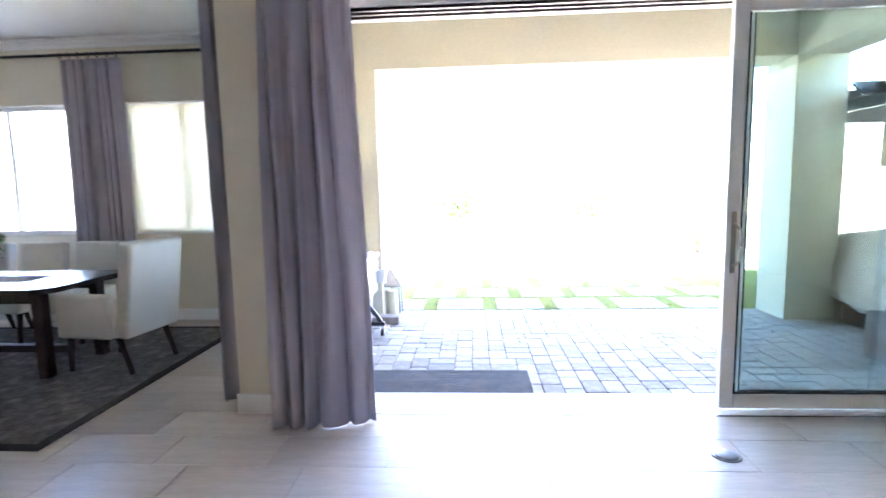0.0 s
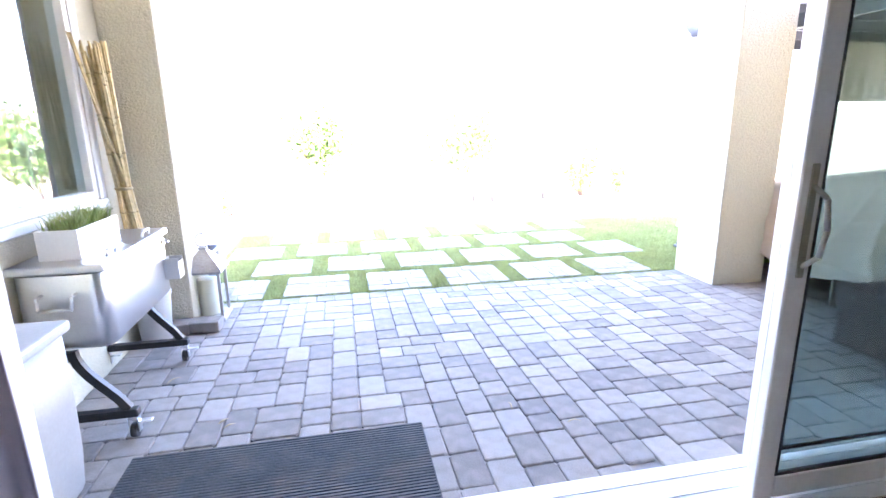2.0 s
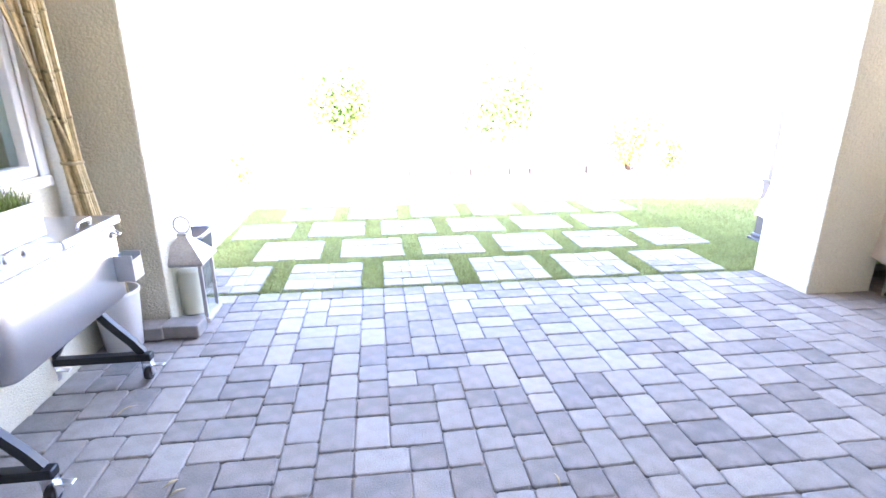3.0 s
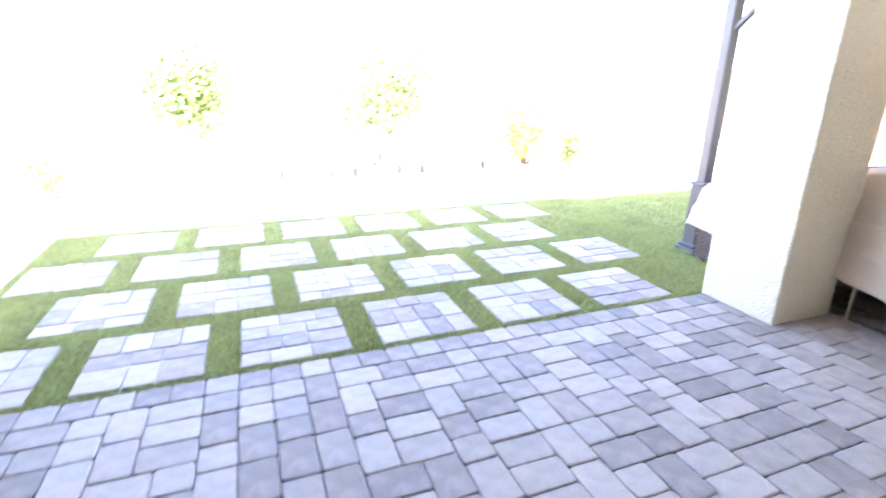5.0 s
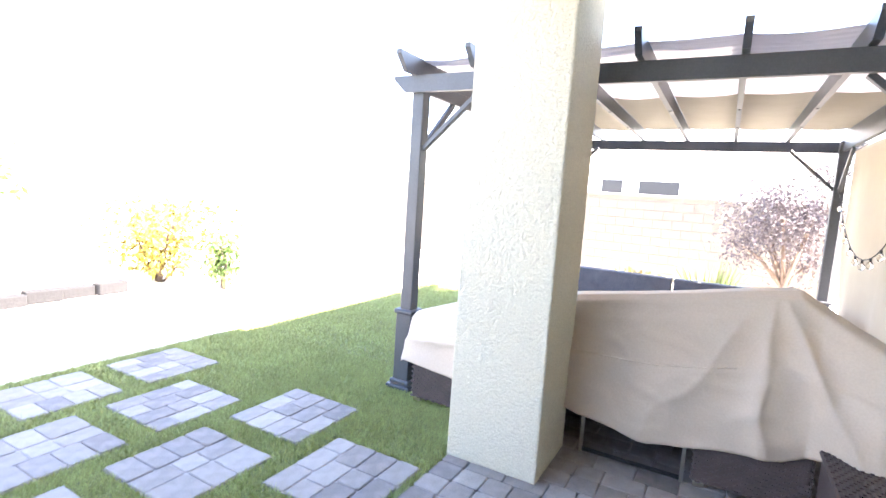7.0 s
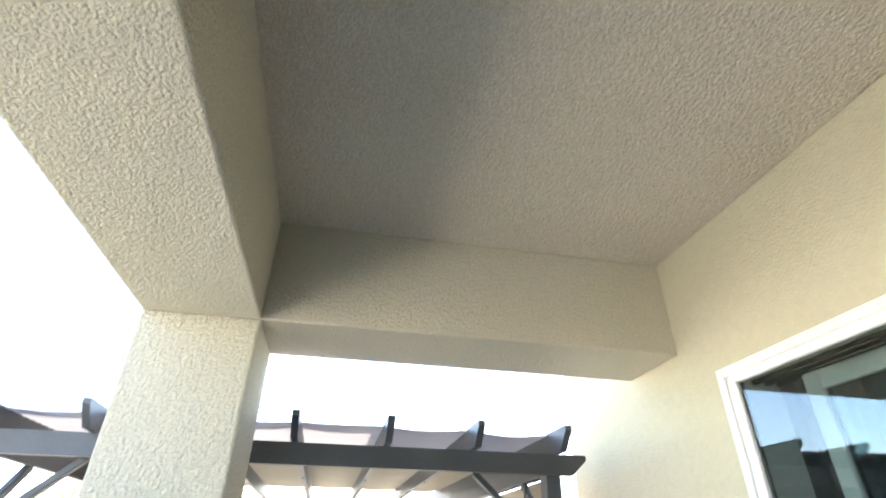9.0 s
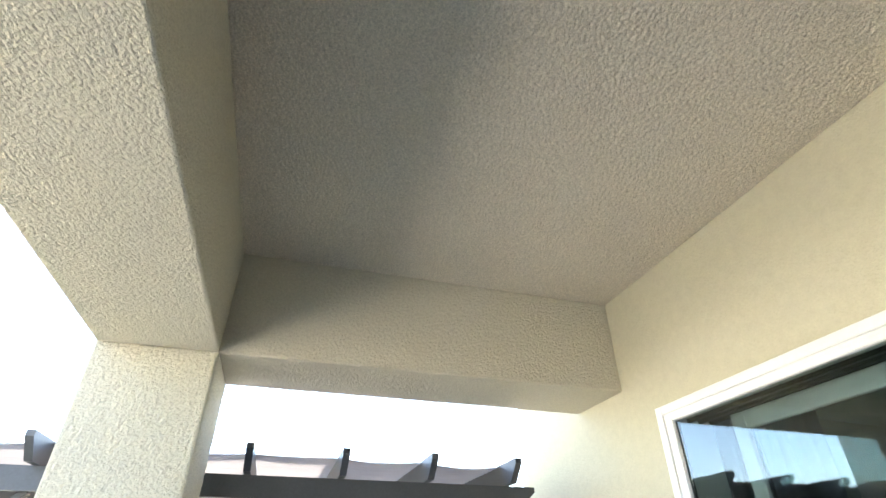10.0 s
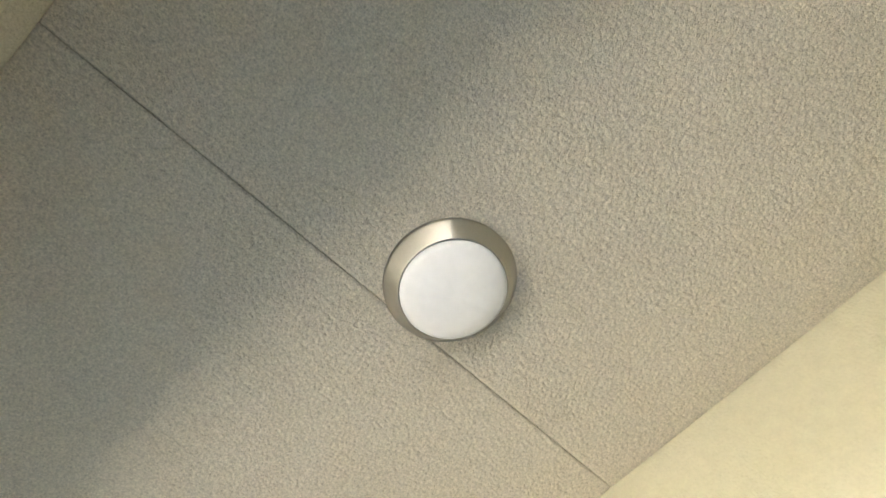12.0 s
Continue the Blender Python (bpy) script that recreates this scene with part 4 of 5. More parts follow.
lan = thing("lantern", (-0.93, 5.91, 0), "weathered metal and glass lantern with a thick candle", "lantern")
lx, ly, hw = -0.93, 5.91, 0.125
part("base", box_of(lx - hw - 0.015, lx + hw + 0.015, ly - hw - 0.015, ly + hw + 0.015, 0.001, 0.035, r=0.005), LANTERNFRAME, lan)
for sx in (-1, 1):
    for sy in (-1, 1):
        x, y = lx + sx * (hw - 0.01), ly + sy * (hw - 0.01)
        part("corner_post", box_of(x - 0.011, x + 0.011, y - 0.011, y + 0.011, 0.035, 0.40, r=0.002), LANTERNFRAME, lan)
part("top_rim", box_of(lx - hw - 0.02, lx + hw + 0.02, ly - hw - 0.02, ly + hw + 0.02, 0.40, 0.42, r=0.004), LANTERNFRAME, lan)
b = bmesh.new()
q = [b.verts.new((lx + sx * (hw + 0.025), ly + sy * (hw + 0.025), 0.42)) for sx, sy in ((-1, -1), (1, -1), (1, 1), (-1, 1))]
t = [b.verts.new((lx + sx * 0.022, ly + sy * 0.022, 0.575)) for sx, sy in ((-1, -1), (1, -1), (1, 1), (-1, 1))]
b.faces.new(q[::-1])
b.faces.new(t)
for k in range(4):
    b.faces.new((q[k], q[(k + 1) % 4], t[(k + 1) % 4], t[k]))
part("roof", b, LANTERNFRAME, lan, "pyramid metal lantern roof")
b = box_of(lx - 0.03, lx + 0.03, ly - 0.03, ly + 0.03, 0.575, 0.592, r=0.003)
tube(b, [(lx + 0.05 * math.cos(a), ly, 0.645 + 0.055 * math.sin(a)) for a in [k * 0.3927 for k in range(17)]], 0.005, 6)
part("ring_handle", b, LANTERNFRAME, lan)
for sx, sy in ((1, 0), (-1, 0), (0, 1), (0, -1)):
    if sx:
        bb = (lx + sx * (hw - 0.012) - 0.0015, lx + sx * (hw - 0.012) + 0.0015, ly - hw + 0.022, ly + hw - 0.022, 0.036, 0.399)
    else:
        bb = (lx - hw + 0.022, lx + hw - 0.022, ly + sy * (hw - 0.012) - 0.0015, ly + sy * (hw - 0.012) + 0.0015, 0.036, 0.399)
    g = part("glass_pane", box_of(*bb), CLEAR, lan)
    g.visible_shadow = False
part("candle", lathe(bmesh.new(), [(0.074, 0.0), (0.076, 0.01), (0.076, 0.29), (0.07, 0.298), (0.02, 0.29)], (lx, ly, 0.036), 24), CANDLE, lan, "thick cream pillar candle")
for k, (x, y, a) in enumerate(((-1.12, 5.61, 4), (-0.90, 5.625, -3))):
    b = box_of(-0.112, 0.112, -0.075, 0.075, 0.0, 0.085, r=0.01, seg=2)
    o = solo("loose_paver", b, PAVER, "loose grey concrete paver lying beside the lantern", "paver", group="loose pavers")
    o.matrix_basis = pose(x, y, 0.004, 0, 0, a)
tub = thing("plastic_tub", (-1.12, 6.55, 0), "dark blue-black plastic tub standing behind the pier", "tub")
b = bmesh.new()
rg = []
for z, s in ((0.0, 0.82), (0.22, 0.92), (0.40, 1.0), (0.41, 1.06), (0.44, 1.06), (0.44, 0.95), (0.2, 0.88)):
    ring = []
    for cx, cy, a0 in ((0.10, 0.12, 0), (-0.10, 0.12, 90), (-0.10, -0.12, 180), (0.10, -0.12, 270)):
        for k in range(6):
            a = radians(a0 + k * 18)
            ring.append(b.verts.new((-1.15 + s * (cx + 0.07 * math.cos(a)), 6.50 + s * (cy + 0.07 * math.sin(a)), z)))
    rg.append(ring)
for q, r in zip(rg[:-1], rg[1:]):
    for k in range(24):
        f = b.faces.new((q[k], q[(k + 1) % 24], r[(k + 1) % 24], r[k]))
        f.smooth = True
b.faces.new(rg[0][::-1])
b.faces.new(rg[-1])
part("shell", b, TUBPLASTIC, tub)
GPOST = material("dark_post", (0.019, 0.020, 0.0195), 0.85, spec=0.1, vary=0.25, scale=5, fine=80)
gpole = thing("garden_post", (-3.19, 10.45, -0.075), "round grey garden post standing in the gravel", "post")
part("pole", cyl(bmesh.new(), (-3.19, 10.45, -0.075), (-3.19, 10.45, 3.0), 0.11, 0.105, 24), GPOST, gpole)
part("cap", lathe(bmesh.new(), [(0.115, 0.0), (0.12, 0.03), (0.06, 0.07)], (-3.19, 10.45, 3.0), 24), GPOST, gpole)

lamp = thing("ceiling_lamp", (0.97, 4.48, Z_CEIL - 0.1), "round flush ceiling lamp with opal glass and nickel rim", "ceiling lamp")
LC = (0.97, 4.48, Z_CEIL)
part("rim", lathe(bmesh.new(), [(0.212, -0.001), (0.212, -0.012), (0.206, -0.016), (0.172, -0.068), (0.166, -0.072), (0.164, -0.066)], LC, 48), STEEL_DARK, lamp, "brushed nickel ring")
part("diffuser", lathe(bmesh.new(), [(0.165, -0.06), (0.164, -0.074), (0.148, -0.090), (0.10, -0.104), (0.04, -0.110)], LC, 48), OPAL, lamp, "white opal glass dish, unlit")

# fallen leaves on the patio
rl = random.Random(8)
for x, y in ((-0.5, 4.27), (1.01, 4.09), (-0.9, 4.81), (1.28, 3.88), (-0.46, 4.22)):
    b = bmesh.new()
    L, wv = rl.uniform(0.05, 0.10), rl.uniform(0.008, 0.016)
    sheet(b, 8, 2, lambda u, v: Vector(((u - 0.5) * L, (v - 0.5) * wv * (1 - (2 * u - 1) ** 2 * 0.9) + 0.02 * (u - 0.5) ** 2, 0.006 + 0.012 * math.sin(u * 3.1))))
    o = solo("fallen_leaf", b, BAMBOO, "dry curled tan leaf lying on the pavers", "leaf", group="fallen leaves", thick=0.001)
    o.matrix_basis = pose(x, y, 0.003, 0, 0, rl.uniform(0, 360))

# ---- gazebo ----
gz = thing("gazebo", (6.0, 5.45, 0), "dark charcoal metal pergola gazebo with a beige canopy", "gazebo")
GX0, GX1, GY0, GY1 = 4.28, 8.0, 3.90, 7.05
GB0, GB1 = 2.29, 2.41
for x in (GX0, GX1):
    for y in (GY0, GY1):
        b = bmesh.new()
        rbox(b, x - 0.05, x + 0.05, y - 0.05, y + 0.05, 0.62, GB1 + 0.0, r=0.006)
        post = part("post", b, GAZEBO, gz)
        b = bmesh.new()
        rbox(b, x - 0.07, x + 0.07, y - 0.07, y + 0.07, 0.05, 0.62, r=0.006)
        rbox(b, x - 0.085, x + 0.085, y - 0.085, y + 0.085, 0.60, 0.635, r=0.008)
        rbox(b, x - 0.11, x + 0.11, y - 0.11, y + 0.11, -0.01, 0.03, r=0.006)
        rbox(b, x - 0.09, x + 0.09, y - 0.09, y + 0.09, 0.03, 0.07, r=0.01)
        part("pedestal", b, GAZEBO, post, "wider moulded foot of the post")


def end_cut_beam(bm, p0, p1, z0, z1, w, axis, cut=0.10):
    """A beam whose lower end corners are cut at a slant."""
    prof = [(p0, z1), (p0, z1 - 0.03), (p0 + cut, z0), (p1 - cut, z0), (p1, z1 - 0.03), (p1, z1)]
    lo, hi = [], []
    for p, z in prof:
        for s, bag in ((-1, lo), (1, hi)):
            bag.append(bm.verts.new((p, w[0] + s * w[1], z) if axis == "x" else (w[0] + s * w[1], p, z)))
    bm.faces.new(lo)
    bm.faces.new(hi[::-1])
    for k in range(6):
        bm.faces.new((lo[k], hi[k], hi[(k + 1) % 6], lo[(k + 1) % 6]))
    return bm


for x in (GX0 - 0.075, GX1 + 0.075):
    part("beam", end_cut_beam(bmesh.new(), GY0 - 0.21, GY1 + 0.19, GB0, GB1, (x, 0.022), "y"), GAZEBO, gz)
for y in (GY0, GY1):
    part("side_beam", box_of(GX0 + 0.05, GX1 - 0.05, y - 0.022, y + 0.022, GB0 + 0.01, GB1 - 0.002, r=0.004), GAZEBO, gz)
RY = [3.88, 4.42, 4.95, 5.48, 6.00, 6.53, 7.07]
for y in RY:
    part("rafter", end_cut_beam(bmesh.new(), GX0 - 0.30, GX1 + 0.30, GB1 + 0.003, GB1 + 0.135, (y, 0.02), "x"), GAZEBO, gz)
for x, sx in ((GX0, 1), (GX1, -1)):
    for y, sy in ((GY0, 1), (GY1, -1)):
        part("brace", bar(bmesh.new(), (x, y + sy * 0.045, 1.88), (x, y + sy * 0.50, 2.30), 0.05, 0.035), GAZEBO, gz)
        part("brace", bar(bmesh.new(), (x + sx * 0.045, y, 1.88), (x + sx * 0.50, y, 2.30), 0.035, 0.05), GAZEBO, gz)
SHEER_END, CLOTH_END = 5.85, GX1 - 0.08
for y0, y1 in zip(RY[:-1], RY[1:]):
    def slung(x0, x1, ripple, sag):
        def fn(u, v):
            x = x0 + u * (x1 - x0)
            dip = sag * math.sin(math.pi * v) * (0.7 + 0.3 * math.sin(x * 5 + y0 * 3))
            wave = ripple * (math.sin(x * 74 + 0.8 * math.sin(y0 * 9 + v * 3)) + 0.5 * math.sin(x * 131 + y0 * 5)) * (0.4 + 0.6 * math.sin(math.pi * v))
            return Vector((x, y0 + 0.021 + v * (y1 - y0 - 0.042), GB1 + 0.125 - dip + wave))
        return fn
    part("sheer_panel", sheet(bmesh.new(), 150, 8, slung(GX0 - 0.04, SHEER_END, 0.006, 0.022)), SHEER, gz, "bunched sheer part of the canopy cloth")
    b = bmesh.new()
    sheet(b, 50, 8, slung(SHEER_END, CLOTH_END, 0.0015, 0.018))
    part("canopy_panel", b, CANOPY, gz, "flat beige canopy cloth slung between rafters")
for y in RY:
    for x in (GX0 + 0.45, SHEER_END + 0.05, 6.9):
        part("bolt", cyl(bmesh.new(), (x, y, GB1 - 0.003), (x, y, GB1 + 0.006), 0.012, n=8), BLACKMETAL, gz)
blind = thing("gazebo_blind", (6.1, GY1 - 0.06, 1.75), "beige cloth valance hanging on the gazebo's lawn side", "blind")
part("cloth", sheet(bmesh.new(), 160, 16, lambda u, v: Vector((5.45 + u * (GX1 - 5.53), GY1 - 0.07 + 0.010 * math.sin(u * 90 + 2 * v) * v + 0.012 * math.sin(u * 29), GB0 + 0.10 - v * 0.66))), DRAPE, blind, thick=0.003)
part("hem_bar", cyl(bmesh.new(), (5.45, GY1 - 0.07, GB0 - 0.565), (GX1 - 0.08, GY1 - 0.07, GB0 - 0.565), 0.014, n=10), DRAPE, blind)
drape = thing("gazebo_drape", (6.1, GY0 - 0.08, 0.5), "cream cloth drape hanging on the gazebo's house side", "drape")
def drape_point(u, v):
    return Vector((4.4 + u * 3.55 * (1 - 0.05 * v * v), GY0 - 0.08 + 0.025 * math.sin(u * 17 + 0.8 * math.sin(3 * v)) * (0.3 + v) + 0.10 * max(0, v - 0.7) * math.sin(u * 5), 2.30 - v * 1.75 - 0.1 * u * v))
part("cloth", sheet(bmesh.new(), 120, 40, drape_point), DRAPE, drape, thick=0.003)
part("hanging_wire", cyl(bmesh.new(), (4.33, GY0 - 0.08, 2.315), (7.96, GY0 - 0.08, 2.315), 0.004, n=6), GAZEBO, drape)
for k in range(13):
    p = drape_point(k / 12, 0.0)
    part("ring", tube(bmesh.new(), [(p.x, p.y + 0.014 * math.cos(a * 0.785), 2.312 + 0.014 * math.sin(a * 0.785)) for a in range(9)], 0.002, 5), STEEL_DARK, drape)
part("hem", tube(bmesh.new(), [drape_point(k / 60, 0.995) for k in range(61)], 0.006, 6), DRAPE, drape)
lights = thing("string_lights", (5.6, 3.98, 1.7), "string of small clear bulbs draped across the cloth", "string lights")
cat = []
for k in range(25):
    t = k / 24
    cat.append(Vector((4.45 + t * 2.9, 4.0, 2.25 - 0.35 * t - 0.85 * (1 - (2 * t - 1) ** 2) * (1.1 - 0.3 * t))))
part("cable", tube(bmesh.new(), cat, 0.004, 6), RUBBER, lights)
for k in range(2, 24, 2):
    p = cat[k]
    part("bulb", lathe(bmesh.new(), [(0.004, 0.0), (0.018, -0.015), (0.024, -0.035), (0.016, -0.055), (0.004, -0.062)], p - Vector((0, 0, 0.02)), 10), BULB, lights)
    part("socket", cyl(bmesh.new(), p, p - Vector((0, 0, 0.022)), 0.009, n=8), RUBBER, lights)


# ---- covered wicker seating ----
def wicker_panel(bm, x0, x1, y0, y1, z0, z1, step=0.03):
    """Woven skin on the -x, -y faces: staggered raised strands over a core."""
    rbox(bm, x0 + 0.008, x1 - 0.008, y0 + 0.008, y1 - 0.008, z0, z1, r=0.01)
    nz = max(2, int((z1 - z0) / 0.018))
    for j in range(nz):
        z = z0 + (j + 0.5) * (z1 - z0) / nz
        ny = max(1, int((y1 - y0) / step))
        for i in range(ny):
            if (i + j) % 2:
                continue
            ya = y0 + i * (y1 - y0) / ny
            rbox(bm, x0 + 0.001, x0 + 0.010, ya + 0.002, ya + (y1 - y0) / ny - 0.002, z - 0.0065, z + 0.0065)
        nx = max(1, int((x1 - x0) / step))
        for i in range(nx):
            if (i + j) % 2 == 0:
                continue
            xa = x0 + i * (x1 - x0) / nx
            rbox(bm, xa + 0.002, xa + (x1 - x0) / nx - 0.002, y0 + 0.001, y0 + 0.010, z - 0.0065, z + 0.0065)
    return bm


SX = 4.07
for y0, y1, lab in ((4.40, 4.96, "dark brown wicker sofa section under a beige cover"), (6.28, 6.86, "dark brown wicker corner section beside the gazebo post")):
    sofa = thing("wicker_sofa", (SX + 0.4, (y0 + y1) / 2, 0), lab, "sofa", "sectional seating")
    part("base", wicker_panel(bmesh.new(), SX, SX + 0.8, y0, y1, 0.03, 0.40), WICKER, sofa)
    for x in (SX + 0.05, SX + 0.75):
        for y in (y0 + 0.05, y1 - 0.05):
            part("foot", box_of(x - 0.03, x + 0.03, y - 0.03, y + 0.03, 0.0, 0.03), STEEL_DARK, sofa)
    if y0 < 5:
        part("backrest", box_of(SX + 0.02, SX + 0.22, y0 + 0.01, y1 - 0.01, 0.41, 0.78, r=0.02), WICKER, sofa)
    part("seat_cushion", box_of(SX + 0.23, SX + 0.8, y0 + 0.01, y1 - 0.01, 0.41, 0.54, r=0.03, seg=2), COVER, sofa)
table2 = thing("side_table", (4.45, 5.3, 0), "low dark metal and glass table under the cover", "table")
for x in (4.09, 4.75):
    for y in (5.0, 5.58):
        part("leg", box_of(x - 0.01, x + 0.01, y - 0.01, y + 0.01, 0.0, 0.42), STEEL_DARK, table2)
part("shelf", box_of(4.08, 4.76, 4.99, 5.59, 0.42, 0.44, r=0.003), BLACKMETAL, table2)
for x in (4.09, 4.75):
    part("lower_rail", box_of(x - 0.01, x + 0.01, 5.01, 5.57, 0.012, 0.03), BLACKMETAL, table2)

CY = [7.12, 6.9, 6.3, 5.75, 5.2, 4.75, 4.55, 4.30, 4.05, 3.80]
CTOP = [0.50, 0.66, 0.88, 0.97, 1.06, 1.15, 1.18, 1.03, 0.90, 0.80]
CHEM = [0.16, 0.30, 0.28, 0.27, 0.21, 0.26, 0.28, 0.40, 0.42, 0.42]


def cover_point(u, v):
    y = 6.92 - u * 3.12
    top = np.interp(-y, [-c for c in CY], CTOP)
    hem = np.interp(-y, [-c for c in CY], CHEM)
    xs = [0.0, 0.015, 0.06, 0.10, 0.16, 0.50, 0.90, 0.95]
    # unseen back edge carried to the ground to block light behind the gap
    zs = [hem, hem + (top - hem) * 0.45, top - 0.14, top - 0.035, top, top - 0.03, top - 0.28, 0.03]
    ss = [0, 0.22, 0.42, 0.5, 0.56, 0.74, 0.9, 1.0]
    x, z = np.interp(v, ss, xs), np.interp(v, ss, zs)
    down = max(0.0, min(1.0, (0.56 - v) / 0.3))
    # soft sagging dents, deeper away from the frame
    fold = 0.030 * down * noise.noise(Vector((y * 2.1, z * 1.7, 3.0))) + 0.014 * down * noise.noise(Vector((y * 4.5 + z * 3, z * 5 - y, 9)))
    # folds that fan out from the raised corner
    dy, dz = 4.66 - y, 1.22 - z
    reach = math.hypot(dy, dz)
    ang = math.atan2(dy, max(dz, 0.01))
    w = down * min(1.0, reach / 0.35)
    side = max(0.0, min(1.0, (ang + 0.15) / 0.35))
    wob = 0.5 * noise.noise(Vector((reach * 2.5, ang * 2, 5)))
    fold -= side * w * 0.075 * (0.55 - abs(math.sin(ang * 6.2 + wob * 1.6 + 0.3)) ** 0.7)
    fold -= (1 - side) * w * 0.055 * math.exp(-abs(ang) / 0.55) * (0.5 - abs(math.sin(ang * 6.0 + wob * 1.5)) ** 0.7)
    # small sharp creases
    crease = 1 - abs(noise.noise(Vector((y * 3.2 + z * 1.5, z * 4.0 - y * 1.2, 21.0)))) * 5
    fold -= 0.008 * min(1.0, w + 0.3 * down) * max(0.0, crease)
    # lower skirt hangs a little proud below the seam
    if v < 0.26:
        fold -= 0.012
    ridge = 0.05 * max(0.0, 1 - v / 0.12) * noise.noise(Vector((y * 6.0, 1.0, 2.0)))
    z += 0.018 * down * math.sin(y * 5.5 + 1.0) * max(0.0, 1 - v * 3) + ridge * 0.4
    z += 0.02 * max(0.0, v - 0.5) * noise.noise(Vector((y * 5, v * 8, 2)))
    right = max(0.0, min(1.0, (4.45 - y) / 0.25))
    return Vector((SX - 0.035 + x + fold - ridge * 0.5 - 0.16 * right * (1 - v), y, z))


cover = thing("furniture_cover", (SX + 0.4, 5.3, 0.2), "beige fabric cover draped in folds over the seating", "furniture cover")
part("cloth", sheet(bmesh.new(), 260, 90, cover_point), COVER, cover, thick=0.004)
def seam_point(y):
    p = cover_point((6.92 - y) / 3.12, 0.262)
    return p - Vector((0.006, 0, 0))
part("seam", tube(bmesh.new(), [seam_point(5.85 - k * 0.05) for k in range(22)], 0.005, 5), COVER, cover, "stitched seam")
ott = thing("wicker_ottoman", (3.72, 4.05, 0), "square dark brown wicker ottoman on the pavers", "ottoman")
part("body", wicker_panel(bmesh.new(), 3.44, 4.02, 3.82, 4.40, 0.02, 0.395), WICKER, ott)
TOPW = box_of(3.435, 4.025, 3.815, 4.405, 0.396, 0.416, r=0.008)
for j in range(32):
    for i in range(19):
        if (i + j) % 2 == 0:
            rbox(TOPW, 3.445 + i * 0.03, 3.473 + i * 0.03, 3.824 + j * 0.018, 3.838 + j * 0.018, 0.413, 0.421)
part("top", TOPW, WICKER, ott, "woven wicker top")
part("glide", cyl(bmesh.new(), (3.434, 4.31, 0.36), (3.443, 4.31, 0.36), 0.012, n=10), STEEL_DARK, ott)
for x0, x1, y0, y1 in ((7.05, 7.60, 4.12, 5.40), (7.05, 7.60, 5.42, 6.82), (6.1, 7.03, 6.32, 6.82), (6.1, 7.03, 4.02, 4.52)):
    sofa = thing("grey_sofa", ((x0 + x1) / 2, (y0 + y1) / 2, 0), "uncovered grey wicker sofa section at the gazebo's back", "sofa", "sectional seating")
    part("base", box_of(x0, x1, y0, y1, 0.03, 0.38, r=0.01), WICKERGREY, sofa)
    if y1 - y0 > 0.9:
        part("backrest", box_of(x1 - 0.12, x1, y0, y1, 0.381, 0.73, r=0.012), WICKERGREY, sofa)
    elif y0 > 5:
        part("backrest", box_of(x0, x1, y1 - 0.12, y1, 0.381, 0.73, r=0.012), WICKERGREY, sofa)
    else:
        part("backrest", box_of(x0, x1, y0, y0 + 0.12, 0.381, 0.73, r=0.012), WICKERGREY, sofa)
    for x in (x0 + 0.05, x1 - 0.05):
        part("foot", box_of(x - 0.03, x + 0.03, (y0 + y1) / 2 - 0.2, (y0 + y1) / 2 + 0.2, -0.016, 0.03), STEEL_DARK, sofa)

# ---- garden ----
for name, rr in (("garden_wall_east", (13.0, 13.2, -6, 9.2)), ("garden_wall_far_east", (13.0, 13.2, 9.2, 16.0)), ("garden_wall_north", (-14.0, 13.0, 15.8, 16.0)), ("garden_wall_west", (-14.2, -14.0, -6, 16.0))):
    # near east stretch gets the darker tone for its shade, other walls the sunlit tone
    face = BLOCK_SHADED if name.endswith("wall_east") else BLOCK_LIT
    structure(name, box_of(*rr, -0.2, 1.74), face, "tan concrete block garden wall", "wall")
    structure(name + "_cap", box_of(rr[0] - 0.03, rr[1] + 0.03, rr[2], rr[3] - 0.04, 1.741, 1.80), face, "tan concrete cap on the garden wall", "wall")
for k in range(14):
    x = -0.4 + k * 0.385
    b = box_of(-0.188, 0.188, -0.09, 0.09, -0.08, 0.072, r=0.016, seg=2)
    o = solo("border_stone", b, STONE, "rough tan stone edging the planting bed", "stone", group="bed edging stones")
    o.matrix_basis = pose(x, 12.0 + 0.05 * math.sin(k * 1.7), -0.08 + 0.01 * math.sin(k * 3.0), 0, 0, 5 * math.sin(k * 2.1))


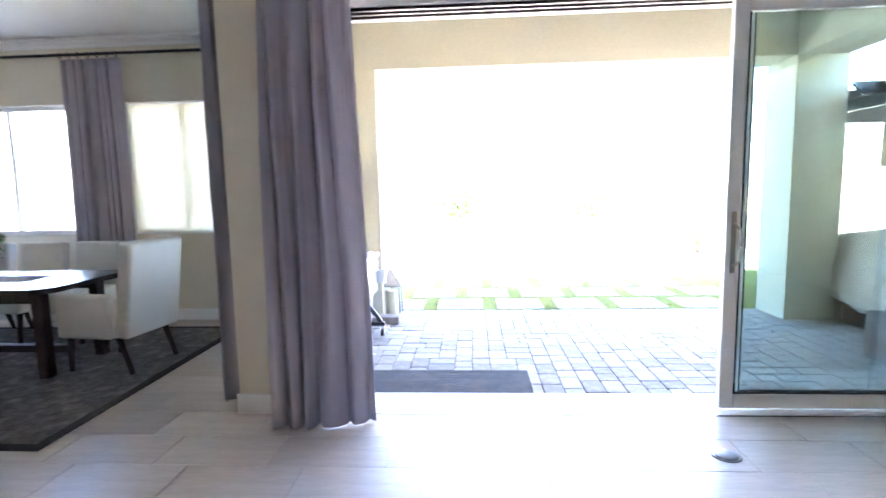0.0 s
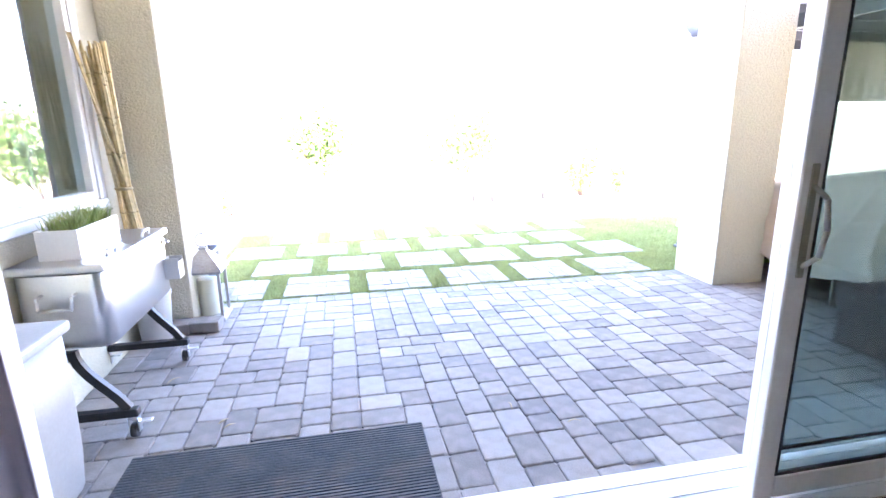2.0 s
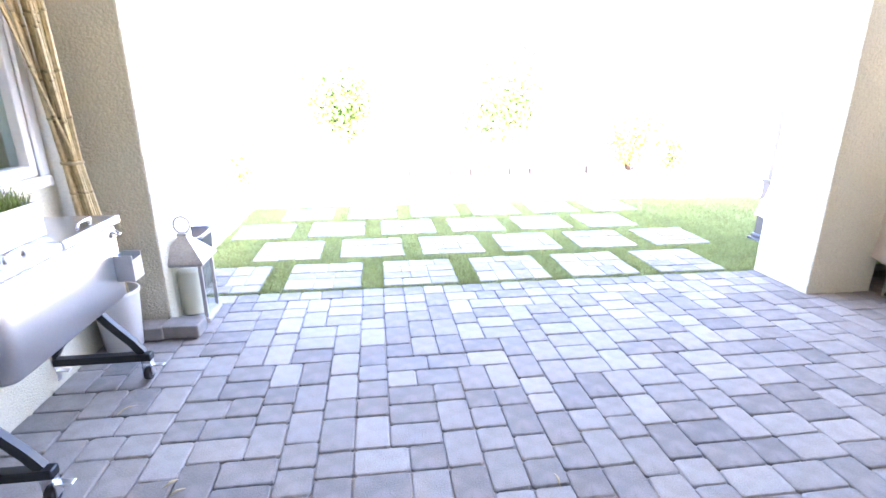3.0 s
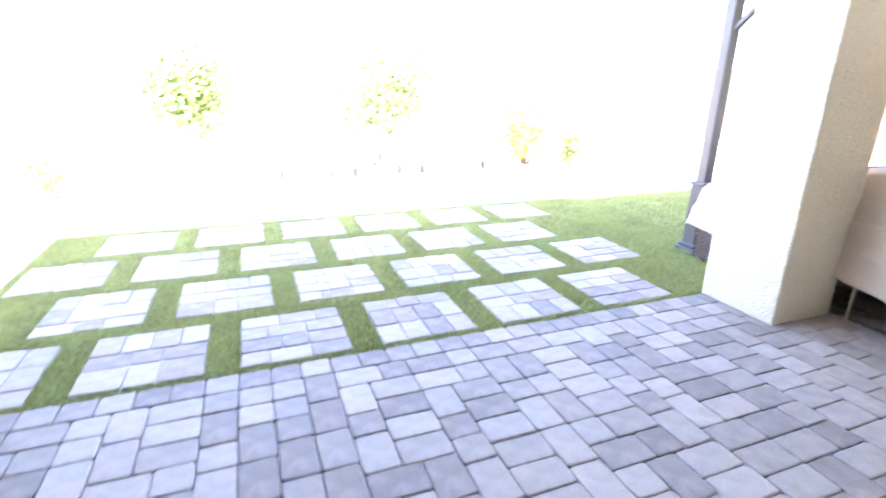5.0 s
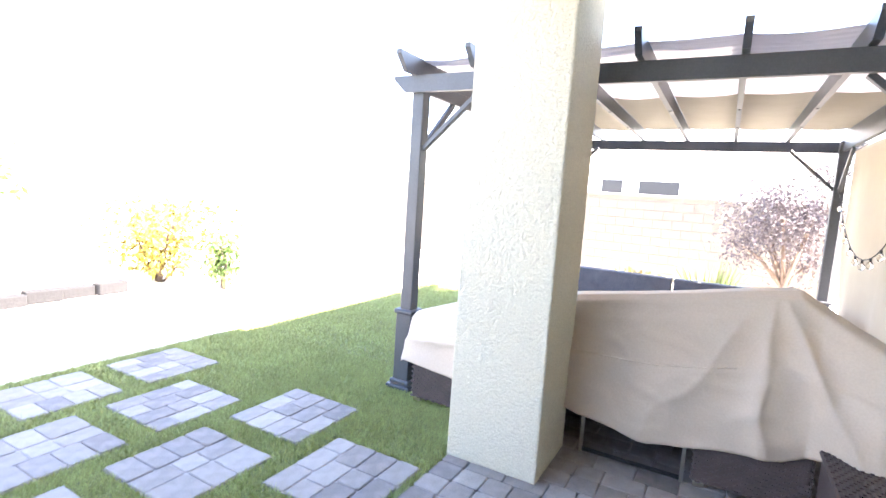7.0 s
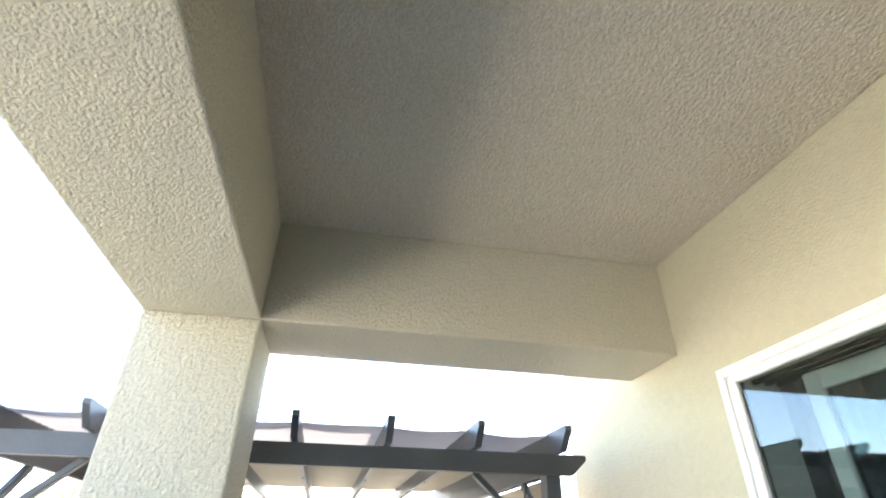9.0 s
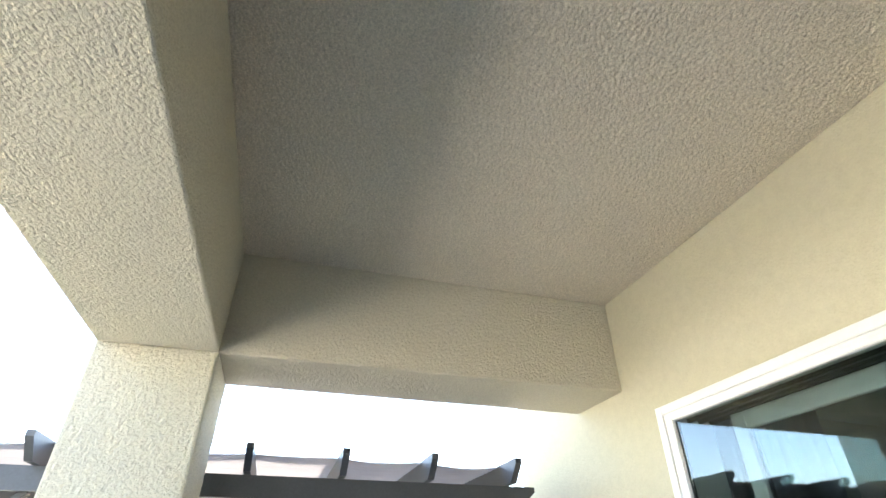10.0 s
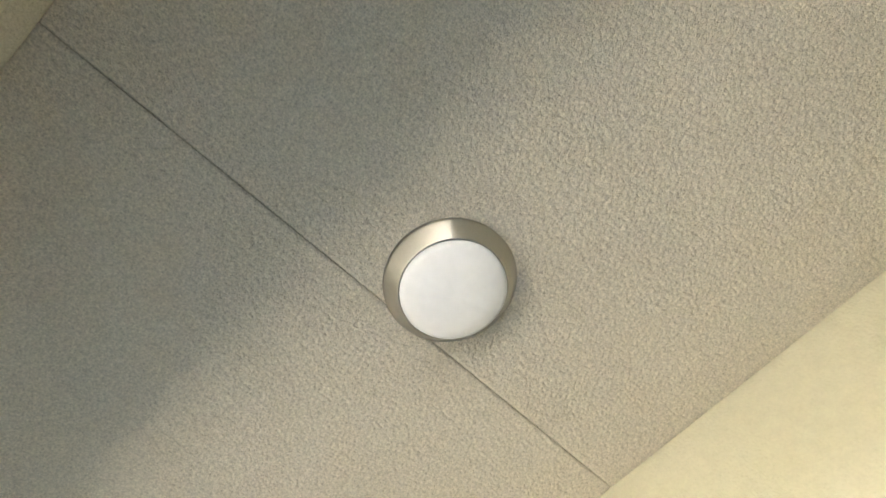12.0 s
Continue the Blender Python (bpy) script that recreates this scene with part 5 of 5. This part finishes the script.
def shrub(name, x, y, h, r, leaf, mat, label, seed, stems=6, count=1500, low=0.25):
    s = thing(name, (x, y, -0.075), label, "shrub", "garden shrubs")
    rnd = random.Random(seed)
    b = bmesh.new()
    clouds = []
    for k in range(stems):
        a = rnd.uniform(0, 6.28)
        top = Vector((x + r * 0.8 * math.cos(a) * rnd.random(), y + r * 0.8 * math.sin(a) * rnd.random(), h * rnd.uniform(0.75, 1.0)))
        mid = Vector((x, y, 0)).lerp(top, 0.5) + Vector((rnd.uniform(-0.05, 0.05), rnd.uniform(-0.05, 0.05), 0))
        cyl(b, (x + 0.04 * math.cos(a), y + 0.04 * math.sin(a), -0.08), mid, 0.018, 0.013, 6)
        cyl(b, mid, top, 0.013, 0.005, 6)
        for j in range(4):
            p = mid.lerp(top, j / 3) if low > 0.2 else Vector((x, y, 0)).lerp(top, 0.25 + 0.25 * j)
            clouds.append(leaf_cloud(p + Vector((rnd.uniform(-0.12, 0.12), rnd.uniform(-0.12, 0.12), 0)), (r * 0.38, r * 0.38, h * 0.16), count // (stems * 4), leaf, seed * 50 + k * 7 + j))
    part("branching", b, BARK, s)
    leaves("foliage", clouds, mat, s)
    return s


shrub("leafy_shrub", -0.3, 13.0, 1.85, 1.05, 0.13, LEAF, "tall leafy green shrub in the planting bed", 1, count=2400)
shrub("leafy_shrub", 2.7, 13.0, 1.9, 1.15, 0.13, LEAF, "tall leafy green shrub in the planting bed", 2, count=2600)
shrub("flowering_shrub", 5.5, 12.35, 1.1, 1.25, 0.10, LEAFYELLOW, "yellow flowering shrub by the stone edging", 3, count=2400, low=0.1, stems=9)
shrub("low_shrub", 5.85, 11.3, 0.72, 0.52, 0.09, LEAF, "low green shrub beside the gravel", 4, count=800, low=0.1)
shrub("low_shrub", -1.9, 11.6, 0.55, 0.4, 0.09, LEAFYELLOW, "low yellow-green shrub in the gravel", 5, count=600, low=0.1)
shrub("low_shrub", 10.8, 8.6, 1.3, 0.6, 0.10, LEAF, "green shrub against the block wall", 7, count=1000, low=0.1)
shrub("low_shrub", 9.3, 6.0, 0.5, 0.5, 0.12, LEAFYELLOW, "yellow-green shrub below the block wall", 8, count=700, low=0.1)
og = thing("ornamental_grass", (8.8, 5.05, -0.075), "clump of arching green strap-leaf grass", "grass clump")
rnd = np.random.RandomState(12)
vv = []
for k in range(320):
    a, L = rnd.rand() * 6.283, 0.5 + 0.35 * rnd.rand()
    d, out = np.array([math.cos(a), math.sin(a), 0]), 0.3 + 0.7 * rnd.rand()
    sd = np.array([-math.sin(a), math.cos(a), 0]) * 0.014
    pts = [d * (0.12 + out * t * L * 1.0) + np.array([0, 0, L * (1.5 * t - 0.95 * out * t * t)]) for t in (0, 0.33, 0.66, 1.0)]
    for p, q, w0, w1 in zip(pts[:-1], pts[1:], (1, 1, 0.7), (1, 0.7, 0.1)):
        vv += [p - sd * w0, p + sd * w0, q + sd * w1, q - sd * w1]
ob = new("blades", from_arrays("blades", [tuple(p) for p in vv], np.arange(len(vv)).reshape(-1, 4).tolist(), PLANTGRASS))
ob.parent = og


def tree(x, y, h, r, mat, label, seed, leaf=0.09, count=9000, low=0.55):
    t = thing("tree", (x, y, -0.075), label, "tree")
    rnd = random.Random(seed)
    b = bmesh.new()
    fork = Vector((x + 0.05, y, h * (low - 0.2)))
    cyl(b, (x, y, -0.08), fork, 0.09, 0.06, 10)
    clouds = []
    for k in range(9):
        a = k * 0.7 + rnd.uniform(-0.2, 0.2)
        tip = Vector((x + r * 0.75 * math.cos(a) * rnd.uniform(0.4, 1), y + r * 0.75 * math.sin(a) * rnd.uniform(0.4, 1), h * rnd.uniform(low, 0.95)))
        mid = fork.lerp(tip, 0.5) + Vector((0, 0, 0.1))
        cyl(b, fork, mid, 0.04, 0.025, 7)
        cyl(b, mid, tip, 0.025, 0.008, 6)
        for j in range(3):
            c = mid.lerp(tip, 0.3 + 0.4 * j) + Vector((rnd.uniform(-0.2, 0.2), rnd.uniform(-0.2, 0.2), rnd.uniform(-0.1, 0.2)))
            f = rnd.uniform(0.6, 1.35)
            clouds.append(leaf_cloud(c, (r * 0.33 * f, r * 0.33 * f, h * 0.15 * f), count // 27, leaf, seed * 100 + k * 3 + j))
    part("trunk", b, BARK, t)
    leaves("crown", clouds, mat, t)
    return t


tree(10.9, 4.0, 2.25, 1.2, LEAFPLUM, "purple-leaved plum tree by the block wall", 21, leaf=0.06, count=11000, low=0.36)
tree(12.1, 9.8, 3.4, 1.3, LEAF, "open green garden tree near the block wall", 22, leaf=0.06, count=1600)

house = thing("neighbour_house", (30, 9, 0), "pale stucco neighbour house beyond the block wall", "house")
part("wall", box_of(27, 37, 2, 17, -0.1, 3.9), NEIGHBOUR, house)
b = bmesh.new()
rbox(b, 26.5, 37.5, 1.5, 17.5, 3.9, 4.1)
sheet(b, 1, 1, lambda u, v: Vector((26.5 + v * 5.5, 1.5 + u * 16, 4.1 + v * 1.8)), False)
sheet(b, 1, 1, lambda u, v: Vector((37.5 - v * 5.5, 1.5 + u * 16, 4.1 + v * 1.8)), False)
part("roof", b, NEIGHBOUR, house)
for y0, y1 in ((9.5, 10.6), (6.95, 8.85)):
    w = part("window", boxes((26.94, 26.999, y0, y1, 2.05, 2.8)), TRIM, house)
    part("window_pane", box_of(26.925, 26.939, y0 + 0.06, y1 - 0.06, 2.11, 2.74), DARKGLASS, w)

# ---- pieces: blocks of the east garden wall ----
east = bpy.data.objects["garden_wall_east"]
block_mesh = {}
for j in range(9):
    z = 0.0 + j * 0.194
    for i in range(24):
        y = 0.6 + i * 0.397 + (0.1985 if j % 2 else 0.0)
        if "block" not in block_mesh:
            b = box_of(-0.012, 0.0, -0.194, 0.194, -0.0925, 0.0925, r=0.004)
            me = bpy.data.meshes.new("block")
            b.to_mesh(me)
            b.free()
            me.materials.append(BLOCK_SHADED)
            block_mesh["block"] = me
        o = new("block", block_mesh["block"])
        o.parent = east
        o.location = Vector((13.0, y, z + 0.02)) - origin(east)

# ---- pieces: floor tiles ----
rt = random.Random(2)
tile_mesh = {}


def piece_mesh(key, lx_, ly_, h, r, mat, name):
    if key not in tile_mesh:
        b = box_of(-lx_ / 2, lx_ / 2, -ly_ / 2, ly_ / 2, -h, 0, r=r)
        me = bpy.data.meshes.new(name)
        b.to_mesh(me)
        b.free()
        me.materials.append(mat)
        tile_mesh[key] = me
    return tile_mesh[key]


floor_ob = bpy.data.objects["floor"]
TL, TW = 0.633, 0.325
FAR_TILES = bmesh.new()
for j in range(30):
    y = Y_IN - 0.005 - (j + 0.5) * TW + 8 * TW
    off = ((j - 8) % 3) * 0.205 - 0.61 + TL / 2
    for i in range(-12, 10):
        x = off + i * TL
        x0, x1 = max(x - TL / 2, -7.19), min(x + TL / 2, 4.89)
        y0, y1 = y - TW / 2, min(y + TW / 2, YD - 0.02)
        if y > Y_IN:
            x1 = min(x1, X_LEFT - 0.13)
        elif y1 > Y_IN - 0.004:
            y1 = Y_IN - 0.004
        if y0 < -4.19 or x1 - x0 < 0.05 or y1 - y0 < 0.03:
            continue
        w, d = x1 - x0 - 0.003, y1 - y0 - 0.003
        if 1.3 < y0 and -3.6 < x < 3.0:
            o = new("floor_tile", piece_mesh(("t", round(w, 3), round(d, 3)), w, d, 0.006, 0.001, TILE, "floor_tile"))
            o.parent = floor_ob
            o.location = Vector(((x0 + x1) / 2, (y0 + y1) / 2, FLOOR)) - origin(floor_ob)
        else:
            rbox(FAR_TILES, x0 + 0.002, x1 - 0.002, y0 + 0.002, y1 - 0.002, FLOOR - 0.006, FLOOR)
far_tiles = part("floor_tiles", FAR_TILES, TILE, floor_ob)
far_tiles["kind"] = "stuff"

# ---- pieces: patio pavers ----
bed = bpy.data.objects["patio_bed"]
U = 0.1555
rp = random.Random(11)


def paver_mesh(w, d, var, mat, unit=U):
    key = ("p", w, d, var, mat.name, unit)
    if key not in tile_mesh:
        rv = random.Random(int(w * 20 + d * 7) + var)
        b = bmesh.new()
        a, c, g = w * unit / 2 - 0.0011, d * unit / 2 - 0.0013, 0.013
        rings = []
        for z, i in ((-0.05, 0.0), (-0.008, 0.0), (-0.0028, 0.0025), (0.0, 0.008)):
            pts = []
            for sx, sy in ((1, 1), (-1, 1), (-1, -1), (1, -1)):
                p, q = (a - i, c - i)
                e1, e2 = ((p, q - g), (p - g, q)) if sx * sy > 0 else ((p - g, q), (p, q - g))
                for e in (e1, e2):
                    pts.append((sx * e[0], sy * e[1]))
            rings.append([b.verts.new((x + (rv.uniform(-0.0022, 0.0016) if z > -0.04 else 0), y + (rv.uniform(-0.0022, 0.0016) if z > -0.04 else 0), z + (rv.uniform(-0.001, 0.001) if z == 0 else 0))) for x, y in pts])
        for q, r in zip(rings[:-1], rings[1:]):
            for k in range(8):
                b.faces.new((q[k], q[(k + 1) % 8], r[(k + 1) % 8], r[k]))
        b.faces.new(rings[-1])
        bmesh.ops.recalc_face_normals(b, faces=b.faces)
        me = bpy.data.meshes.new("paver")
        b.to_mesh(me)
        b.free()
        me.materials.append(mat)
        tile_mesh[key] = me
    return tile_mesh[key]


def random_bond(nx, ny, rp):
    """Pavers two or three half units wide and long, laid row on row from the border inwards."""
    sky, out = [0] * nx, []
    x = 0
    while x < nx:                                   # border course
        w = 3 if (nx - x) % 2 and rp.random() < 0.5 else 2
        w = min(w, nx - x)
        out.append((x, 0, w, 2))
        for k in range(x, x + w):
            sky[k] = 2
        x += w
    while min(sky) < ny:
        low = min(sky)
        x = sky.index(low)
        gap = 1
        while x + gap < nx and sky[x + gap] == low:
            gap += 1
        w = rp.choice([k for k in (2, 2, 3, 3) if gap - k == 0 or gap - k >= 2] or [gap])
        d = rp.choice((2, 2, 3, 3) if w == 2 else (2,))
        out.append((x, low, w, d))
        for k in range(x, x + w):
            sky[k] = low + d
    return out


far_v, far_f = [], []
n_near = 0
NX = int((8.2 - X_LEFT) / (U / 2))
NY = int((Y_COL1 - Y_OUT) / (U / 2))
for cx, cy, w, d in random_bond(NX, NY, rp):
    w, d = w / 2, d / 2
    x = X_LEFT + (cx / 2 + w / 2) * U
    y = Y_COL1 - 0.004 - (cy / 2 + d / 2) * U
    if y - d * U / 2 < Y_OUT + 0.02:
        continue
    if X_COL0 < x < X_COL1 and y > Y_COL0:
        continue
    if -1.5 < x < -1.08 and y > Y_COL0:
        continue
    z = rp.uniform(-0.002, 0.002)
    me = paver_mesh(w, d, rp.randrange(3), PAVER)
    tilt = Matrix.Translation((x, y, z)) @ Euler((rp.uniform(-0.008, 0.008), rp.uniform(-0.008, 0.008), rp.uniform(-0.008, 0.008))).to_matrix().to_4x4()
    if -0.95 < x < 2.3 and n_near < 300:
        n_near += 1
        o = new("paver", me)
        o.parent = bed
        o.matrix_basis = Matrix.Translation(-origin(bed)) @ tilt
    else:
        base = len(far_v)
        far_v += [tuple(tilt @ vtx.co - origin(bed)) for vtx in me.vertices]
        far_f += [tuple(base + k for k in pg.vertices) for pg in me.polygons]
o = new("pavers", from_arrays("pavers", far_v, far_f, PAVER_FAR))
o.parent = bed
o["kind"] = "stuff"

# ---- stepping pads in the turf ----
pads = []
for r_ in range(4):
    y = 6.29 + 0.755 * r_
    x = 2.715 + (0.385 if r_ % 2 else 0.0)
    while x > -1.9:
        if x > -1.22 - 0.3:
            pads.append((x, y))
        x -= 0.782
PW = 0.605
proto = []
for k in range(3):
    rq = random.Random(40 + k)
    pad = thing("stepping_pad", (0, 0, 0), "square stepping pad of grey pavers set in the turf", "stepping stone", "stepping pads in the turf")
    part("bed", box_of(-PW / 2, PW / 2, -PW / 2, PW / 2, -0.06, -0.008), JOINT, pad)
    yy = 0
    lay = ((1, 1, 1, 1), (1.5, 1, 1.5), (1, 1.5, 1.5))[k]
    for d in lay:
        xx = 0
        cuts = [1, 1, 1, 1] if d == 1.5 else rq.choice(([1.5, 1.5, 1], [1, 1.5, 1.5], [1.5, 1, 1.5]))
        if d == 1.5 and rq.random() < 0.3:
            cuts = [1.5, 1, 1.5]
        for c in cuts:
            o = new("paver", paver_mesh(c, d, rq.randrange(3), PAVER, 0.1513))
            o.parent = pad
            o.matrix_basis = pose((xx + c / 2 - 2) * 0.1513, (yy + d / 2 - 2) * 0.1513, rq.uniform(-0.002, 0.003), rq.uniform(-0.4, 0.4), rq.uniform(-0.4, 0.4), rq.uniform(-0.8, 0.8))
            xx += c
        yy += d
    proto.append(pad)
rq = random.Random(3)
for k, (x, y) in enumerate(pads):
    m = pose(x + PW / 2, y + PW / 2, 0.004, 0, 0, rq.choice((0, 180)) + rq.uniform(-0.6, 0.6))
    if k < 3:
        proto[k].matrix_basis = m
    else:
        copy_thing(proto[k % 3], m)

# ---- turf blades ----
rnd = np.random.RandomState(9)
def turf(n, x0, x1, y0, y1, h, w):
    xs, ys = x0 + rnd.rand(n) * (x1 - x0), y0 + rnd.rand(n) * (y1 - y0)
    keep = np.ones(n, bool)
    for px, py in pads:
        keep &= ~((xs > px - 0.002) & (xs < px + PW + 0.002) & (ys > py - 0.002) & (ys < py + PW + 0.002))
    keep &= ~((xs > X_COL0 - 0.01) & (xs < X_COL1 + 0.01) & (ys < Y_COL1 + 0.01))
    return blades(xs[keep], ys[keep], -0.013, h, w, 0.55, rnd)


v = np.concatenate([turf(260000, -1.26, 4.6, Y_COL1 + 0.004, 8.0, 0.034, 0.0045), turf(120000, -1.26, 4.6, 8.0, 9.29, 0.034, 0.006), turf(110000, 4.6, 9.3, Y_COL1 + 0.004, 9.29, 0.034, 0.008)])
v = v - np.array(origin(lawn))
me = bpy.data.meshes.new("turf_blades")
nv = len(v)
me.vertices.add(nv)
me.vertices.foreach_set("co", v.astype(np.float32).ravel())
me.loops.add(nv)
me.loops.foreach_set("vertex_index", np.arange(nv, dtype=np.int32))
me.polygons.add(nv // 3)
me.polygons.foreach_set("loop_start", np.arange(0, nv, 3, dtype=np.int32))
me.materials.append(GRASS)
me.update(calc_edges=True)
ob = new("turf_blades", me)
ob.parent = lawn
ob["kind"] = "stuff"
